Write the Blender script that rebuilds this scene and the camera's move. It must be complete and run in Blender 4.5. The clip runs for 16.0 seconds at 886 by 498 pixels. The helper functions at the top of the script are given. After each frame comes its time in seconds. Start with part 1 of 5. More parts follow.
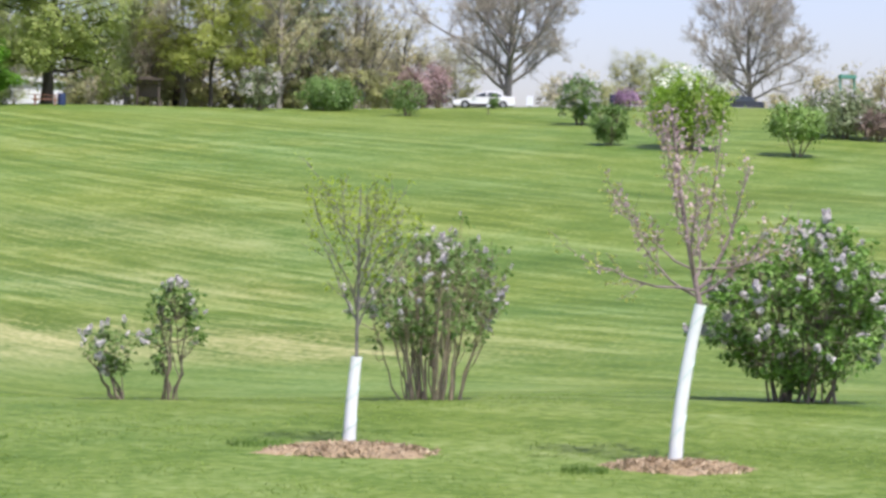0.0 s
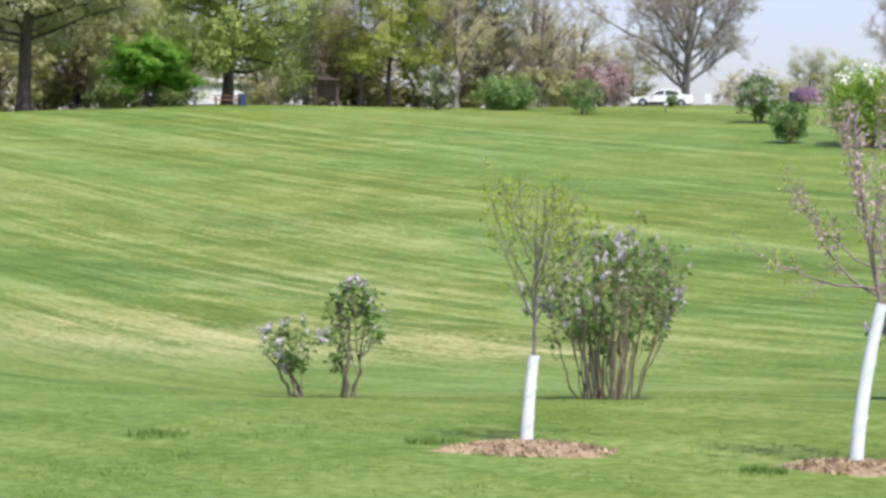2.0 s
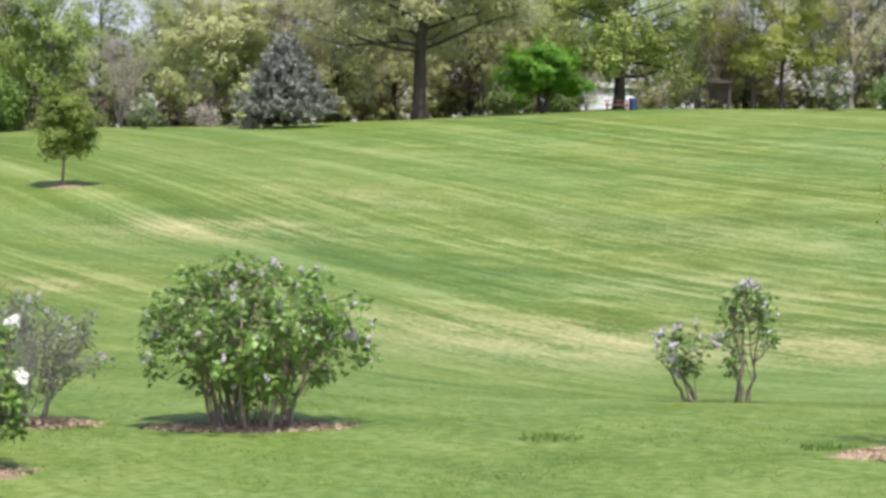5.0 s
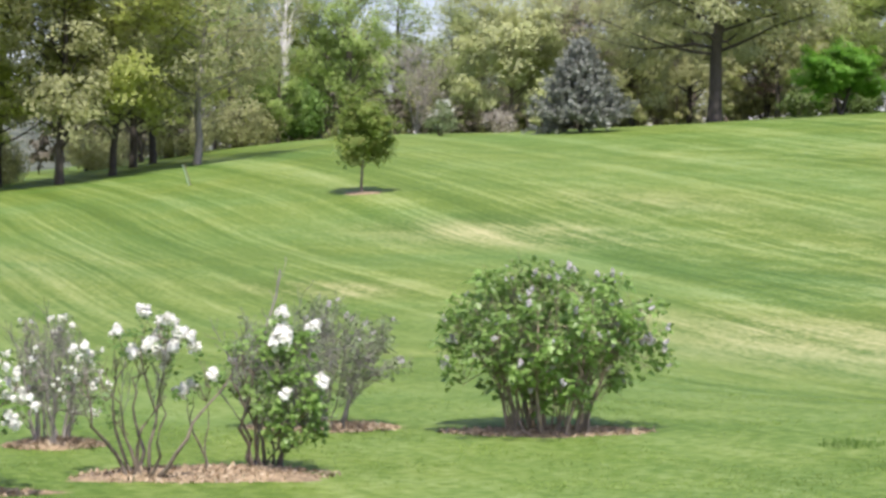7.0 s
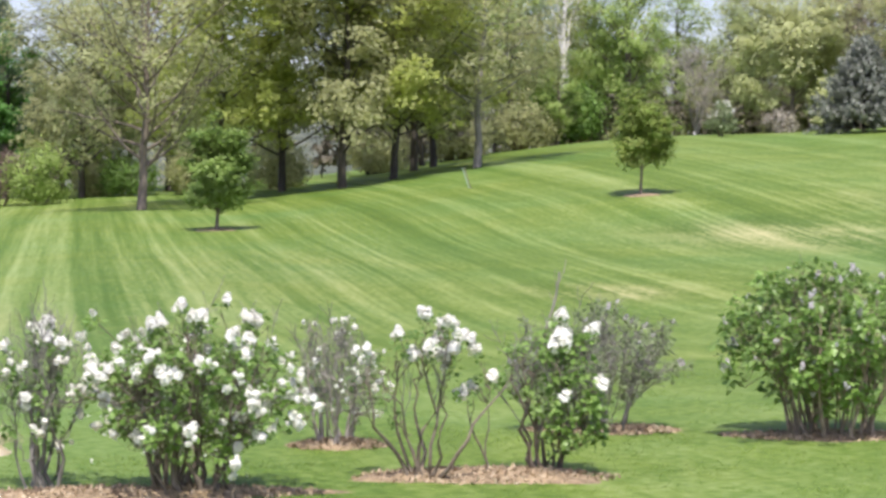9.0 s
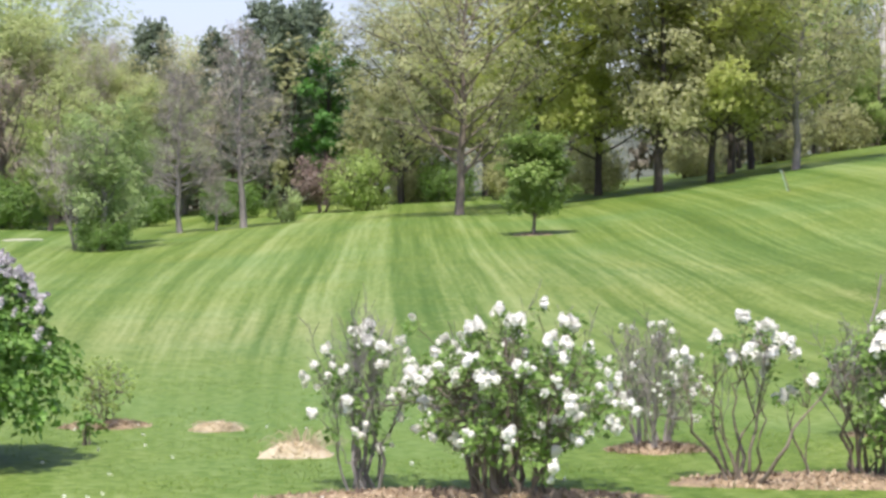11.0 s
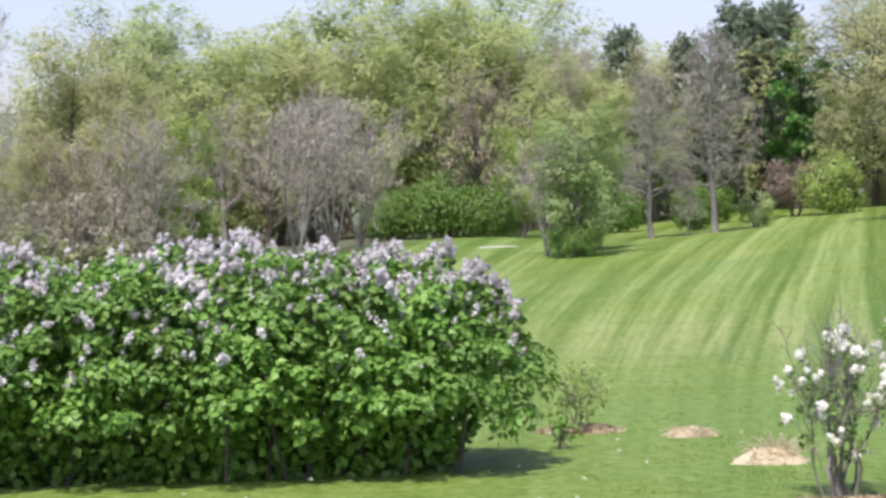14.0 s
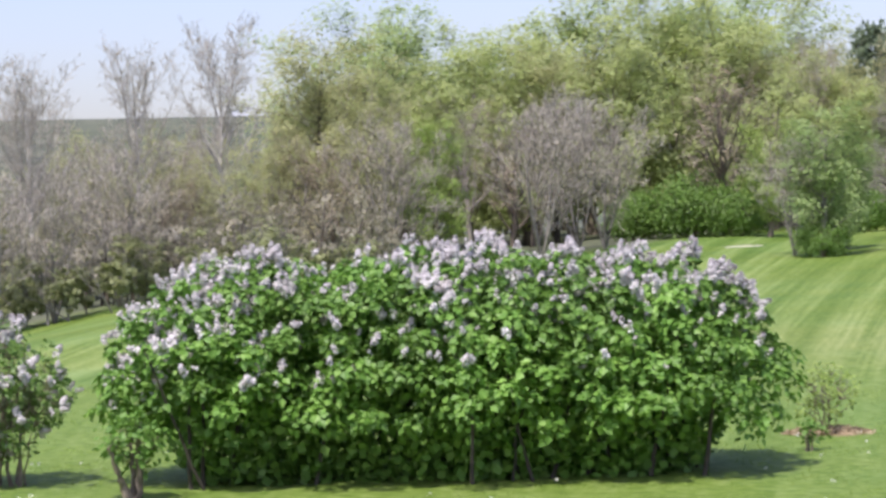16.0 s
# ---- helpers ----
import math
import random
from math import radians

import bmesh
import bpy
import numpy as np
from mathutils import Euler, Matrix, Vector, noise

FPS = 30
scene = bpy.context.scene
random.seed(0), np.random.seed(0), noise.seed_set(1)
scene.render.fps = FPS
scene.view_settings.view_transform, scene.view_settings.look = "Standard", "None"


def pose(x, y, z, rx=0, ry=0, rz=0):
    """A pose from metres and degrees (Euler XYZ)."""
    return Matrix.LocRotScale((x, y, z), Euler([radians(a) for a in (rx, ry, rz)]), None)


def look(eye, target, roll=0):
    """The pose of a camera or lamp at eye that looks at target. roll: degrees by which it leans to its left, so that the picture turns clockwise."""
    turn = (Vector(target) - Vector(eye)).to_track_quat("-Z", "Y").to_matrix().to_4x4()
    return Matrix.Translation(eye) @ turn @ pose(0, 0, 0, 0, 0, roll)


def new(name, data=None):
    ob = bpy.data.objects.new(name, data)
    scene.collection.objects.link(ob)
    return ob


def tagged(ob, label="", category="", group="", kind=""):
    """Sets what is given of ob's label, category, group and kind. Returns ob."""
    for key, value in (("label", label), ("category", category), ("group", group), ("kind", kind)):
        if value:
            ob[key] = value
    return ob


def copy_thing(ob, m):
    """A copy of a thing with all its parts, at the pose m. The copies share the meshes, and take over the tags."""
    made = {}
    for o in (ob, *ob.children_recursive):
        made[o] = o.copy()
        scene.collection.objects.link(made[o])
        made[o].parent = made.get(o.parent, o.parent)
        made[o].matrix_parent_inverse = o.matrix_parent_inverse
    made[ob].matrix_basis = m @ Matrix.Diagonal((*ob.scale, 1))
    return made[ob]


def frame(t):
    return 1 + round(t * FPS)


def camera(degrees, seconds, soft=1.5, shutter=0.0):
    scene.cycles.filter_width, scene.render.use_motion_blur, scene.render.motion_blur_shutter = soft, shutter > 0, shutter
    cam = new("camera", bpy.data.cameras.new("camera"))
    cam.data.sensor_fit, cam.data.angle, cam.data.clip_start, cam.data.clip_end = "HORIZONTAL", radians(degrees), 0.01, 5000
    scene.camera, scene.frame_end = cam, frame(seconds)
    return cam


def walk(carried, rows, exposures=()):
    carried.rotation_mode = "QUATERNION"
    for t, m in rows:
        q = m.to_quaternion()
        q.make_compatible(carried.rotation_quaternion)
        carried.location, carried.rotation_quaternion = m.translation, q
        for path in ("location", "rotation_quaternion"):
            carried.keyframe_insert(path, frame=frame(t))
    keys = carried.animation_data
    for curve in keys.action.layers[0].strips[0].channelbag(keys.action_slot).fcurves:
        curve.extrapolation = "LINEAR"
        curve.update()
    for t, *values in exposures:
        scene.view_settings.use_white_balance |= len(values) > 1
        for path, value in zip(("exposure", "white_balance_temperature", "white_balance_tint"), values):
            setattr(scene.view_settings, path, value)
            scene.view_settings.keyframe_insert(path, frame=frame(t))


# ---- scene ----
EYE = (0.0, 0.0, 2.2)          # lens over the flat lawn by the shrubs; it turns where it stands
cam = camera(22.01, 16.0, soft=3.1)


def view(heading, tilt, roll):
    """Heading in degrees to the right of +Y, tilt upwards, roll clockwise."""
    return pose(*EYE, 90 + tilt, 0, -heading) @ pose(0, 0, 0, 0, 0, roll)


PATH = [
    (0.0, 0.000, -0.968, 1.354), (0.5, -0.710, -1.028, 1.285), (1.0, -1.757, -1.018, 1.312), (1.5, -3.260, -1.088, 1.296),
    (2.0, -4.456, -1.097, 1.220), (2.5, -5.798, -1.088, 1.156), (3.0, -7.460, -1.076, 1.051), (3.5, -8.913, -1.105, 0.945),
    (4.0, -11.272, -1.099, 0.818), (4.2, -11.833, -1.116, 0.836), (6.3, -19.202, -1.083, 0.275), (6.5, -19.925, -1.082, 0.329),
    (7.0, -21.740, -1.081, 0.184), (7.5, -23.851, -1.059, 0.109), (8.0, -25.761, -1.026, -0.002), (8.2, -26.432, -1.013, -0.003),
    (10.3, -33.052, -0.999, -0.293), (10.5, -33.976, -0.958, -0.313), (11.0, -36.715, -0.890, -0.519), (11.5, -38.958, -0.819, -0.615),
    (12.0, -41.004, -0.778, -0.707), (12.5, -42.571, -0.757, -0.863), (13.0, -44.273, -0.710, -0.971), (13.5, -46.361, -0.649, -1.091),
    (14.0, -48.536, -0.580, -1.234), (14.5, -50.594, -0.521, -1.325), (15.0, -51.582, -0.513, -1.366), (15.5, -53.249, -0.467, -1.439),
    (16.0, -54.681, -0.428, -1.471)]
walk(cam, [(t, view(h, p, r)) for t, h, p, r in PATH], [(0.0, 0.49), (4.0, 0.51), (6.5, 0.57), (11.5, 0.58), (14.0, 0.54), (16.0, 0.5)])

# ---- light ----
SUN_HEADING, SUN_HEIGHT = 151.0, 63.0
world = bpy.data.worlds.new("sky")
scene.world = world
world.use_nodes = True
wn = world.node_tree.nodes
sky = wn.new("ShaderNodeTexSky")
sky.sky_type, sky.sun_disc = "NISHITA", False
sky.sun_elevation, sky.sun_rotation = radians(SUN_HEIGHT), radians(SUN_HEADING)
sky.air_density, sky.dust_density, sky.ozone_density = 1.0, 2.0, 0.6
wn["Background"].inputs["Strength"].default_value = 0.143
haze = wn.new("ShaderNodeMix")
haze.data_type, haze.blend_type = "RGBA", "MULTIPLY"
haze.inputs["Factor"].default_value = 1.0
haze.inputs["B"].default_value = (1.04, 0.94, 1.11, 1)
world.node_tree.links.new(sky.outputs["Color"], haze.inputs["A"])
world.node_tree.links.new(haze.outputs["Result"], wn["Background"].inputs["Color"])
sun = new("sun", bpy.data.lights.new("sun", "SUN"))
sun.data.energy, sun.data.angle, sun.data.color = 3.8, radians(0.6), (1.0, 0.96, 0.91)
sh, se = radians(SUN_HEADING), radians(SUN_HEIGHT)
sun.matrix_world = look((60 * math.sin(sh), 60 * math.cos(sh), 60 * math.tan(se)), (0, 0, 0))

# ---- the lie of the land ----
AZ = np.array([-180, -75, -60, -46, -36, -22, -8, 8, 25, 180.0])
DIST = np.array([0, 14, 26, 34, 42, 58, 75, 95, 120, 150, 170, 220, 420, 1300, 3000.0])
flat = [0.55, 0.0]
far_l, far_r = [4, 71, 76], [9, 18, 25]
RISE = np.array([
    flat + [0, 0, 0, 0, 0, 0, 0, 0, 0, 0] + [0, 0, 0],
    flat + [0, 0, -0.6, -1.4, -2.6, -4.0, -4.5, -4.5, -4.0, -3.0] + far_l,
    flat + [0, 0, -0.1, -0.25, -0.3, -0.3, 0.1, 0.5, 0.8, 1] + far_l,
    flat + [0, -0.05, -0.1, -0.05, 0.35, 0.7, 1.3, 2.0, 2.3, 3] + far_l,
    flat + [0, -0.08, -0.05, 0.35, 0.8, 1.75, 2.5, 3.3, 3.8, 4.5] + far_l,
    flat + [0, -0.1, -0.2, 0.05, 0.8, 2.9, 5.0, 7.0, 7.5, 8.0] + far_r,
    flat + [-0.03, -0.72, -1.02, -0.55, 0.6, 2.6, 5.2, 8.1, 9.4, 9.6] + far_r,
    flat + [0.06, -0.4, -0.9, -0.55, 0.5, 2.4, 5.0, 8.4, 10.2, 10.6] + far_r,
    flat + [0.06, -0.4, -0.9, -0.55, 0.5, 2.4, 5.0, 8.4, 10.2, 10.6] + far_r,
    flat + [0, 0, 0, 0, 0, 0, 0, 0, 0, 0] + [0, 0, 0]])
SLOPE = np.gradient(RISE, DIST, axis=1)


def rise(az, dist):
    """Height of the ground at headings and distances (arrays)."""
    az, dist = np.broadcast_arrays(np.asarray(az, float), np.asarray(dist, float))
    az = (az + 180) % 360 - 180
    j = np.clip(np.searchsorted(DIST, dist) - 1, 0, len(DIST) - 2)
    w = DIST[j + 1] - DIST[j]
    u = np.clip((dist - DIST[j]) / w, 0, 1)
    i = np.clip(np.searchsorted(AZ, az) - 1, 0, len(AZ) - 2)
    s = (az - AZ[i]) / (AZ[i + 1] - AZ[i])
    s = s * s * (3 - 2 * s)

    def along(k):
        a, b, ma, mb = RISE[k, j], RISE[k, j + 1], SLOPE[k, j] * w, SLOPE[k, j + 1] * w
        return (2 * u**3 - 3 * u**2 + 1) * a + (u**3 - 2 * u**2 + u) * ma + (3 * u**2 - 2 * u**3) * b + (u**3 - u**2) * mb
    z = along(i) * (1 - s) + along(i + 1) * s
    x, y = dist * np.sin(np.radians(az)), dist * np.cos(np.radians(az))
    roll = 0.10 * np.sin(x / 9 + 1.3 * np.sin(y / 14)) + 0.07 * np.sin(y / 6.3 + x / 17)
    return z + roll * np.clip((dist - 32) / 25, 0, 1)


def spot(az, dist, sink=0.0):
    """A place on the ground."""
    return Vector((dist * math.sin(radians(az)), dist * math.cos(radians(az)), float(rise(az, dist)) - sink))

# ---- materials ----
def material(name, rough=0.8):
    m = bpy.data.materials.new(name)
    m.use_nodes = True
    b = m.node_tree.nodes["Principled BSDF"]
    b.inputs["Roughness"].default_value = rough
    return m, m.node_tree.nodes, m.node_tree.links, b


def ramp(nodes, stops):
    r = nodes.new("ShaderNodeValToRGB")
    while len(r.color_ramp.elements) < len(stops):
        r.color_ramp.elements.new(0.5)
    for e, (p, c) in zip(r.color_ramp.elements, stops):
        e.position, e.color = p, (*c, 1)
    return r


def leafy(name, dark, mid, light, see_through=0.35, rough=0.55):
    """Leaves, petals or needles: every leaf its own tone, light shining through."""
    m, n, l, b = material(name, rough)
    geo = n.new("ShaderNodeNewGeometry")
    soften = [tuple(0.5 * a + 0.5 * c for a, c in zip(e, mid)) for e in (dark, light)]
    r = ramp(n, [(0.0, soften[0]), (0.5, mid), (1.0, soften[1])])
    l.new(geo.outputs["Random Per Island"], r.inputs["Fac"])
    tc = n.new("ShaderNodeTexCoord")
    big = n.new("ShaderNodeTexNoise")
    big.inputs["Scale"].default_value = 0.9
    l.new(tc.outputs["Object"], big.inputs["Vector"])
    hue = n.new("ShaderNodeHueSaturation")
    mr = n.new("ShaderNodeMapRange")
    mr.inputs["From Min"].default_value, mr.inputs["From Max"].default_value = 0.3, 0.7
    mr.inputs["To Min"].default_value, mr.inputs["To Max"].default_value = 0.75, 1.25
    l.new(big.outputs["Fac"], mr.inputs["Value"])
    l.new(mr.outputs["Result"], hue.inputs["Value"])
    l.new(r.outputs["Color"], hue.inputs["Color"])
    l.new(hue.outputs["Color"], b.inputs["Base Color"])
    t = n.new("ShaderNodeBsdfTranslucent")
    l.new(hue.outputs["Color"], t.inputs["Color"])
    mix = n.new("ShaderNodeMixShader")
    mix.inputs["Fac"].default_value = see_through
    l.new(b.outputs["BSDF"], mix.inputs[1])
    l.new(t.outputs["BSDF"], mix.inputs[2])
    l.new(mix.outputs["Shader"], n["Material Output"].inputs["Surface"])
    return m


def mottled(name, dark, light, scale, rough=0.85, bump=0.3, stretch=(1, 1, 1)):
    """Bark, mulch, stone, paint: grain and blotches at two scales, with relief."""
    m, n, l, b = material(name, rough)
    tc = n.new("ShaderNodeTexCoord")
    mp = n.new("ShaderNodeMapping")
    mp.inputs["Scale"].default_value = stretch
    l.new(tc.outputs["Object"], mp.inputs["Vector"])
    fine, wide = n.new("ShaderNodeTexNoise"), n.new("ShaderNodeTexNoise")
    fine.inputs["Scale"].default_value, fine.inputs["Detail"].default_value = scale, 6
    wide.inputs["Scale"].default_value = scale / 9
    l.new(mp.outputs["Vector"], fine.inputs["Vector"])
    l.new(mp.outputs["Vector"], wide.inputs["Vector"])
    add = n.new("ShaderNodeMix")
    add.inputs["Factor"].default_value = 0.4
    l.new(fine.outputs["Fac"], add.inputs["A"])
    l.new(wide.outputs["Fac"], add.inputs["B"])
    r = ramp(n, [(0.32, dark), (0.68, light)])
    l.new(add.outputs["Result"], r.inputs["Fac"])
    l.new(r.outputs["Color"], b.inputs["Base Color"])
    if bump:
        bp = n.new("ShaderNodeBump")
        bp.inputs["Strength"].default_value, bp.inputs["Distance"].default_value = bump, 0.03
        l.new(fine.outputs["Fac"], bp.inputs["Height"])
        l.new(bp.outputs["Normal"], b.inputs["Normal"])
    return m


def lawn(name):
    """Mown turf: streaks along the mower's rounds, dry straw patches, fine grain."""
    m, n, l, b = material(name, 0.75)
    mow, dry = n.new("ShaderNodeAttribute"), n.new("ShaderNodeAttribute")
    mow.attribute_name, dry.attribute_name = "mow", "dry"
    sep = n.new("ShaderNodeSeparateXYZ")
    l.new(mow.outputs["Vector"], sep.inputs["Vector"])

    def streak(across, along, detail):
        c = n.new("ShaderNodeCombineXYZ")
        for k, s in ((0, across), (1, along)):
            mul = n.new("ShaderNodeMath")
            mul.operation = "MULTIPLY"
            mul.inputs[1].default_value = s
            l.new(sep.outputs[k], mul.inputs[0])
            l.new(mul.outputs["Value"], c.inputs[k])
        t = n.new("ShaderNodeTexNoise")
        t.inputs["Scale"].default_value, t.inputs["Detail"].default_value, t.inputs["Roughness"].default_value = 1.0, detail, 0.6
        l.new(c.outputs["Vector"], t.inputs["Vector"])
        return t.outputs["Fac"]

    def mixed(a, c, f):
        x = n.new("ShaderNodeMix")
        x.inputs["Factor"].default_value = f
        l.new(a, x.inputs["A"])
        l.new(c, x.inputs["B"])
        return x.outputs["Result"]
    passes = mixed(streak(0.55, 0.012, 2), streak(1.35, 0.022, 3), 0.55)
    fac = mixed(mixed(passes, streak(4.6, 0.3, 6), 0.3), streak(0.09, 0.05, 3), 0.16)
    gain = n.new("ShaderNodeMath")
    gain.operation = "MULTIPLY_ADD"
    gain.inputs[1].default_value, gain.inputs[2].default_value = 1.75, -0.375
    l.new(fac, gain.inputs[0])
    fac = gain.outputs["Value"]
    geo = n.new("ShaderNodeNewGeometry")
    grain = n.new("ShaderNodeTexNoise")
    grain.inputs["Scale"].default_value, grain.inputs["Detail"].default_value = 7, 9
    l.new(geo.outputs["Position"], grain.inputs["Vector"])
    blotch = n.new("ShaderNodeTexNoise")
    blotch.inputs["Scale"].default_value, blotch.inputs["Detail"].default_value, blotch.inputs["Roughness"].default_value = 0.38, 10, 0.7
    l.new(geo.outputs["Position"], blotch.inputs["Vector"])
    rough_at, x = n.new("ShaderNodeAttribute"), n.new("ShaderNodeMix")
    rough_at.attribute_name = "patchy"
    l.new(rough_at.outputs["Fac"], x.inputs["Factor"])
    l.new(fac, x.inputs["A"])
    l.new(blotch.outputs["Fac"], x.inputs["B"])
    fac = x.outputs["Result"]
    even, y = n.new("ShaderNodeAttribute"), n.new("ShaderNodeMix")
    even.attribute_name = "even"
    l.new(even.outputs["Fac"], y.inputs["Factor"])
    l.new(fac, y.inputs["A"])
    y.inputs["B"].default_value = 0.514
    fac = mixed(y.outputs["Result"], grain.outputs["Fac"], 0.27)
    cool = ramp(n, [(0.42, (0.05, 0.104, 0.012)), (0.475, (0.082, 0.15, 0.024)), (0.525, (0.127, 0.2, 0.046)), (0.59, (0.2, 0.282, 0.1))])
    ripe = ramp(n, [(0.42, (0.066, 0.108, 0.009)), (0.475, (0.1, 0.152, 0.018)), (0.525, (0.148, 0.2, 0.036)), (0.59, (0.24, 0.288, 0.092))])
    l.new(fac, cool.inputs["Fac"])
    l.new(fac, ripe.inputs["Fac"])
    where, near_hue, both, ripen, green = n.new("ShaderNodeTexNoise"), n.new("ShaderNodeTexNoise"), n.new("ShaderNodeMix"), n.new("ShaderNodeMapRange"), n.new("ShaderNodeMix")
    where.inputs["Scale"].default_value, where.inputs["Detail"].default_value, where.inputs["Roughness"].default_value = 0.07, 8, 0.6
    near_hue.inputs["Scale"].default_value, near_hue.inputs["Detail"].default_value, near_hue.inputs["Roughness"].default_value = 0.9, 8, 0.7
    both.inputs["Factor"].default_value = 0.3
    for a_noise, socket in ((where, "A"), (near_hue, "B")):
        l.new(geo.outputs["Position"], a_noise.inputs["Vector"])
        l.new(a_noise.outputs["Fac"], both.inputs[socket])
    ripen.inputs["From Min"].default_value, ripen.inputs["From Max"].default_value = 0.39, 0.56
    l.new(both.outputs["Result"], ripen.inputs["Value"])
    green.data_type = "RGBA"
    fresh, ripeness = n.new("ShaderNodeMath"), n.new("ShaderNodeMath")
    fresh.operation, ripeness.operation = "MULTIPLY_ADD", "MULTIPLY"
    fresh.inputs[1].default_value, fresh.inputs[2].default_value = -0.5, 1.0
    l.new(even.outputs["Fac"], fresh.inputs[0])
    l.new(fresh.outputs["Value"], ripeness.inputs[0])
    l.new(ripen.outputs["Result"], ripeness.inputs[1])
    l.new(ripeness.outputs["Value"], green.inputs["Factor"])
    l.new(cool.outputs["Color"], green.inputs["A"])
    l.new(ripe.outputs["Color"], green.inputs["B"])
    straw = n.new("ShaderNodeMix")
    straw.data_type = "RGBA"
    patch = n.new("ShaderNodeMath")
    patch.operation, patch.use_clamp = "MULTIPLY", True
    l.new(dry.outputs["Fac"], patch.inputs[0])
    spread = n.new("ShaderNodeMapRange")
    spread.inputs["From Min"].default_value, spread.inputs["From Max"].default_value = 0.45, 0.6
    l.new(fac, spread.inputs["Value"])
    l.new(spread.outputs["Result"], patch.inputs[1])
    l.new(patch.outputs["Value"], straw.inputs["Factor"])
    tint, amount, warm = n.new("ShaderNodeTexNoise"), n.new("ShaderNodeMapRange"), n.new("ShaderNodeMix")
    tint.inputs["Scale"].default_value, tint.inputs["Detail"].default_value = 0.11, 7
    l.new(geo.outputs["Position"], tint.inputs["Vector"])
    amount.inputs["From Min"].default_value, amount.inputs["From Max"].default_value, amount.inputs["To Max"].default_value = 0.45, 0.68, 0.4
    l.new(tint.outputs["Fac"], amount.inputs["Value"])
    warm.data_type, warm.blend_type = "RGBA", "MULTIPLY"
    warm.inputs["B"].default_value = (1.15, 1.03, 0.9, 1)
    l.new(amount.outputs["Result"], warm.inputs["Factor"])
    l.new(green.outputs["Result"], warm.inputs["A"])
    # broad bands where the turf colour is darker and more olive
    band_at, much, deep = n.new("ShaderNodeAttribute"), n.new("ShaderNodeMath"), n.new("ShaderNodeMix")
    band_at.attribute_name, much.operation, much.use_clamp = "dark_band", "MULTIPLY", True
    l.new(band_at.outputs["Fac"], much.inputs[0])
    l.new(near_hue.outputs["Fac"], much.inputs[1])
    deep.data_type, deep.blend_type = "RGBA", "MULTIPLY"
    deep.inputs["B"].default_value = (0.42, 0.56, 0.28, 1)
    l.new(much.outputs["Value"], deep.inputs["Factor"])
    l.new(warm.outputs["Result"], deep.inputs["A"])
    l.new(deep.outputs["Result"], straw.inputs["A"])
    straw.inputs["B"].default_value = (0.42, 0.38, 0.19, 1)
    litter = n.new("ShaderNodeMix")
    litter.data_type = "RGBA"
    wood_at, soil = n.new("ShaderNodeAttribute"), n.new("ShaderNodeTexNoise")
    wood_at.attribute_name = "wood"
    soil.inputs["Scale"].default_value, soil.inputs["Detail"].default_value = 0.05, 9
    l.new(geo.outputs["Position"], soil.inputs["Vector"])
    floor_tone = ramp(n, [(0.35, (0.06, 0.07, 0.045)), (0.5, (0.105, 0.115, 0.075)), (0.65, (0.15, 0.15, 0.105))])
    l.new(soil.outputs["Fac"], floor_tone.inputs["Fac"])
    l.new(wood_at.outputs["Fac"], litter.inputs["Factor"])
    l.new(straw.outputs["Result"], litter.inputs["A"])
    l.new(floor_tone.outputs["Color"], litter.inputs["B"])
    l.new(litter.outputs["Result"], b.inputs["Base Color"])
    bp = n.new("ShaderNodeBump")
    bp.inputs["Strength"].default_value, bp.inputs["Distance"].default_value = 0.25, 0.02
    l.new(grain.outputs["Fac"], bp.inputs["Height"])
    l.new(bp.outputs["Normal"], b.inputs["Normal"])
    b.inputs["Specular IOR Level"].default_value = 0.2
    return m


def plain(name, colour, rough=0.5, metal=0.0):
    m, n, l, b = material(name, rough)
    tc, noi = n.new("ShaderNodeTexCoord"), n.new("ShaderNodeTexNoise")
    noi.inputs["Scale"].default_value = 6
    l.new(tc.outputs["Object"], noi.inputs["Vector"])
    r = ramp(n, [(0.3, tuple(0.88 * c for c in colour)), (0.7, colour)])
    l.new(noi.outputs["Fac"], r.inputs["Fac"])
    l.new(r.outputs["Color"], b.inputs["Base Color"])
    b.inputs["Metallic"].default_value = metal
    return m


TURF = lawn("mown_turf")
BLADE = leafy("grass_blade", (0.14, 0.225, 0.04), (0.215, 0.31, 0.065), (0.3, 0.39, 0.11), 0.5)
DARK_BLADE = leafy("dark_grass_blade", (0.08, 0.155, 0.025), (0.13, 0.225, 0.04), (0.19, 0.295, 0.06), 0.45)
STRAW = leafy("dry_grass", (0.5, 0.42, 0.27), (0.64, 0.55, 0.38), (0.76, 0.69, 0.52), 0.35)
BARK = mottled("grey_brown_bark", (0.09, 0.072, 0.055), (0.25, 0.205, 0.165), 14, stretch=(1, 1, 0.25))
BARK_PALE = mottled("pale_grey_bark", (0.20, 0.175, 0.15), (0.42, 0.375, 0.33), 14, stretch=(1, 1, 0.3))
BARK_WHITE = mottled("white_bark", (0.35, 0.33, 0.29), (0.72, 0.70, 0.64), 5)
BARK_BIRCH = mottled("pale_birch_bark", (0.24, 0.22, 0.195), (0.55, 0.52, 0.47), 5)
BARK_DARK = mottled("dark_bark", (0.03, 0.025, 0.02), (0.09, 0.075, 0.06), 12, stretch=(1, 1, 0.25))
STEM_TAN = mottled("tan_lilac_stem", (0.12, 0.095, 0.065), (0.4, 0.325, 0.235), 30, stretch=(1, 1, 0.3))
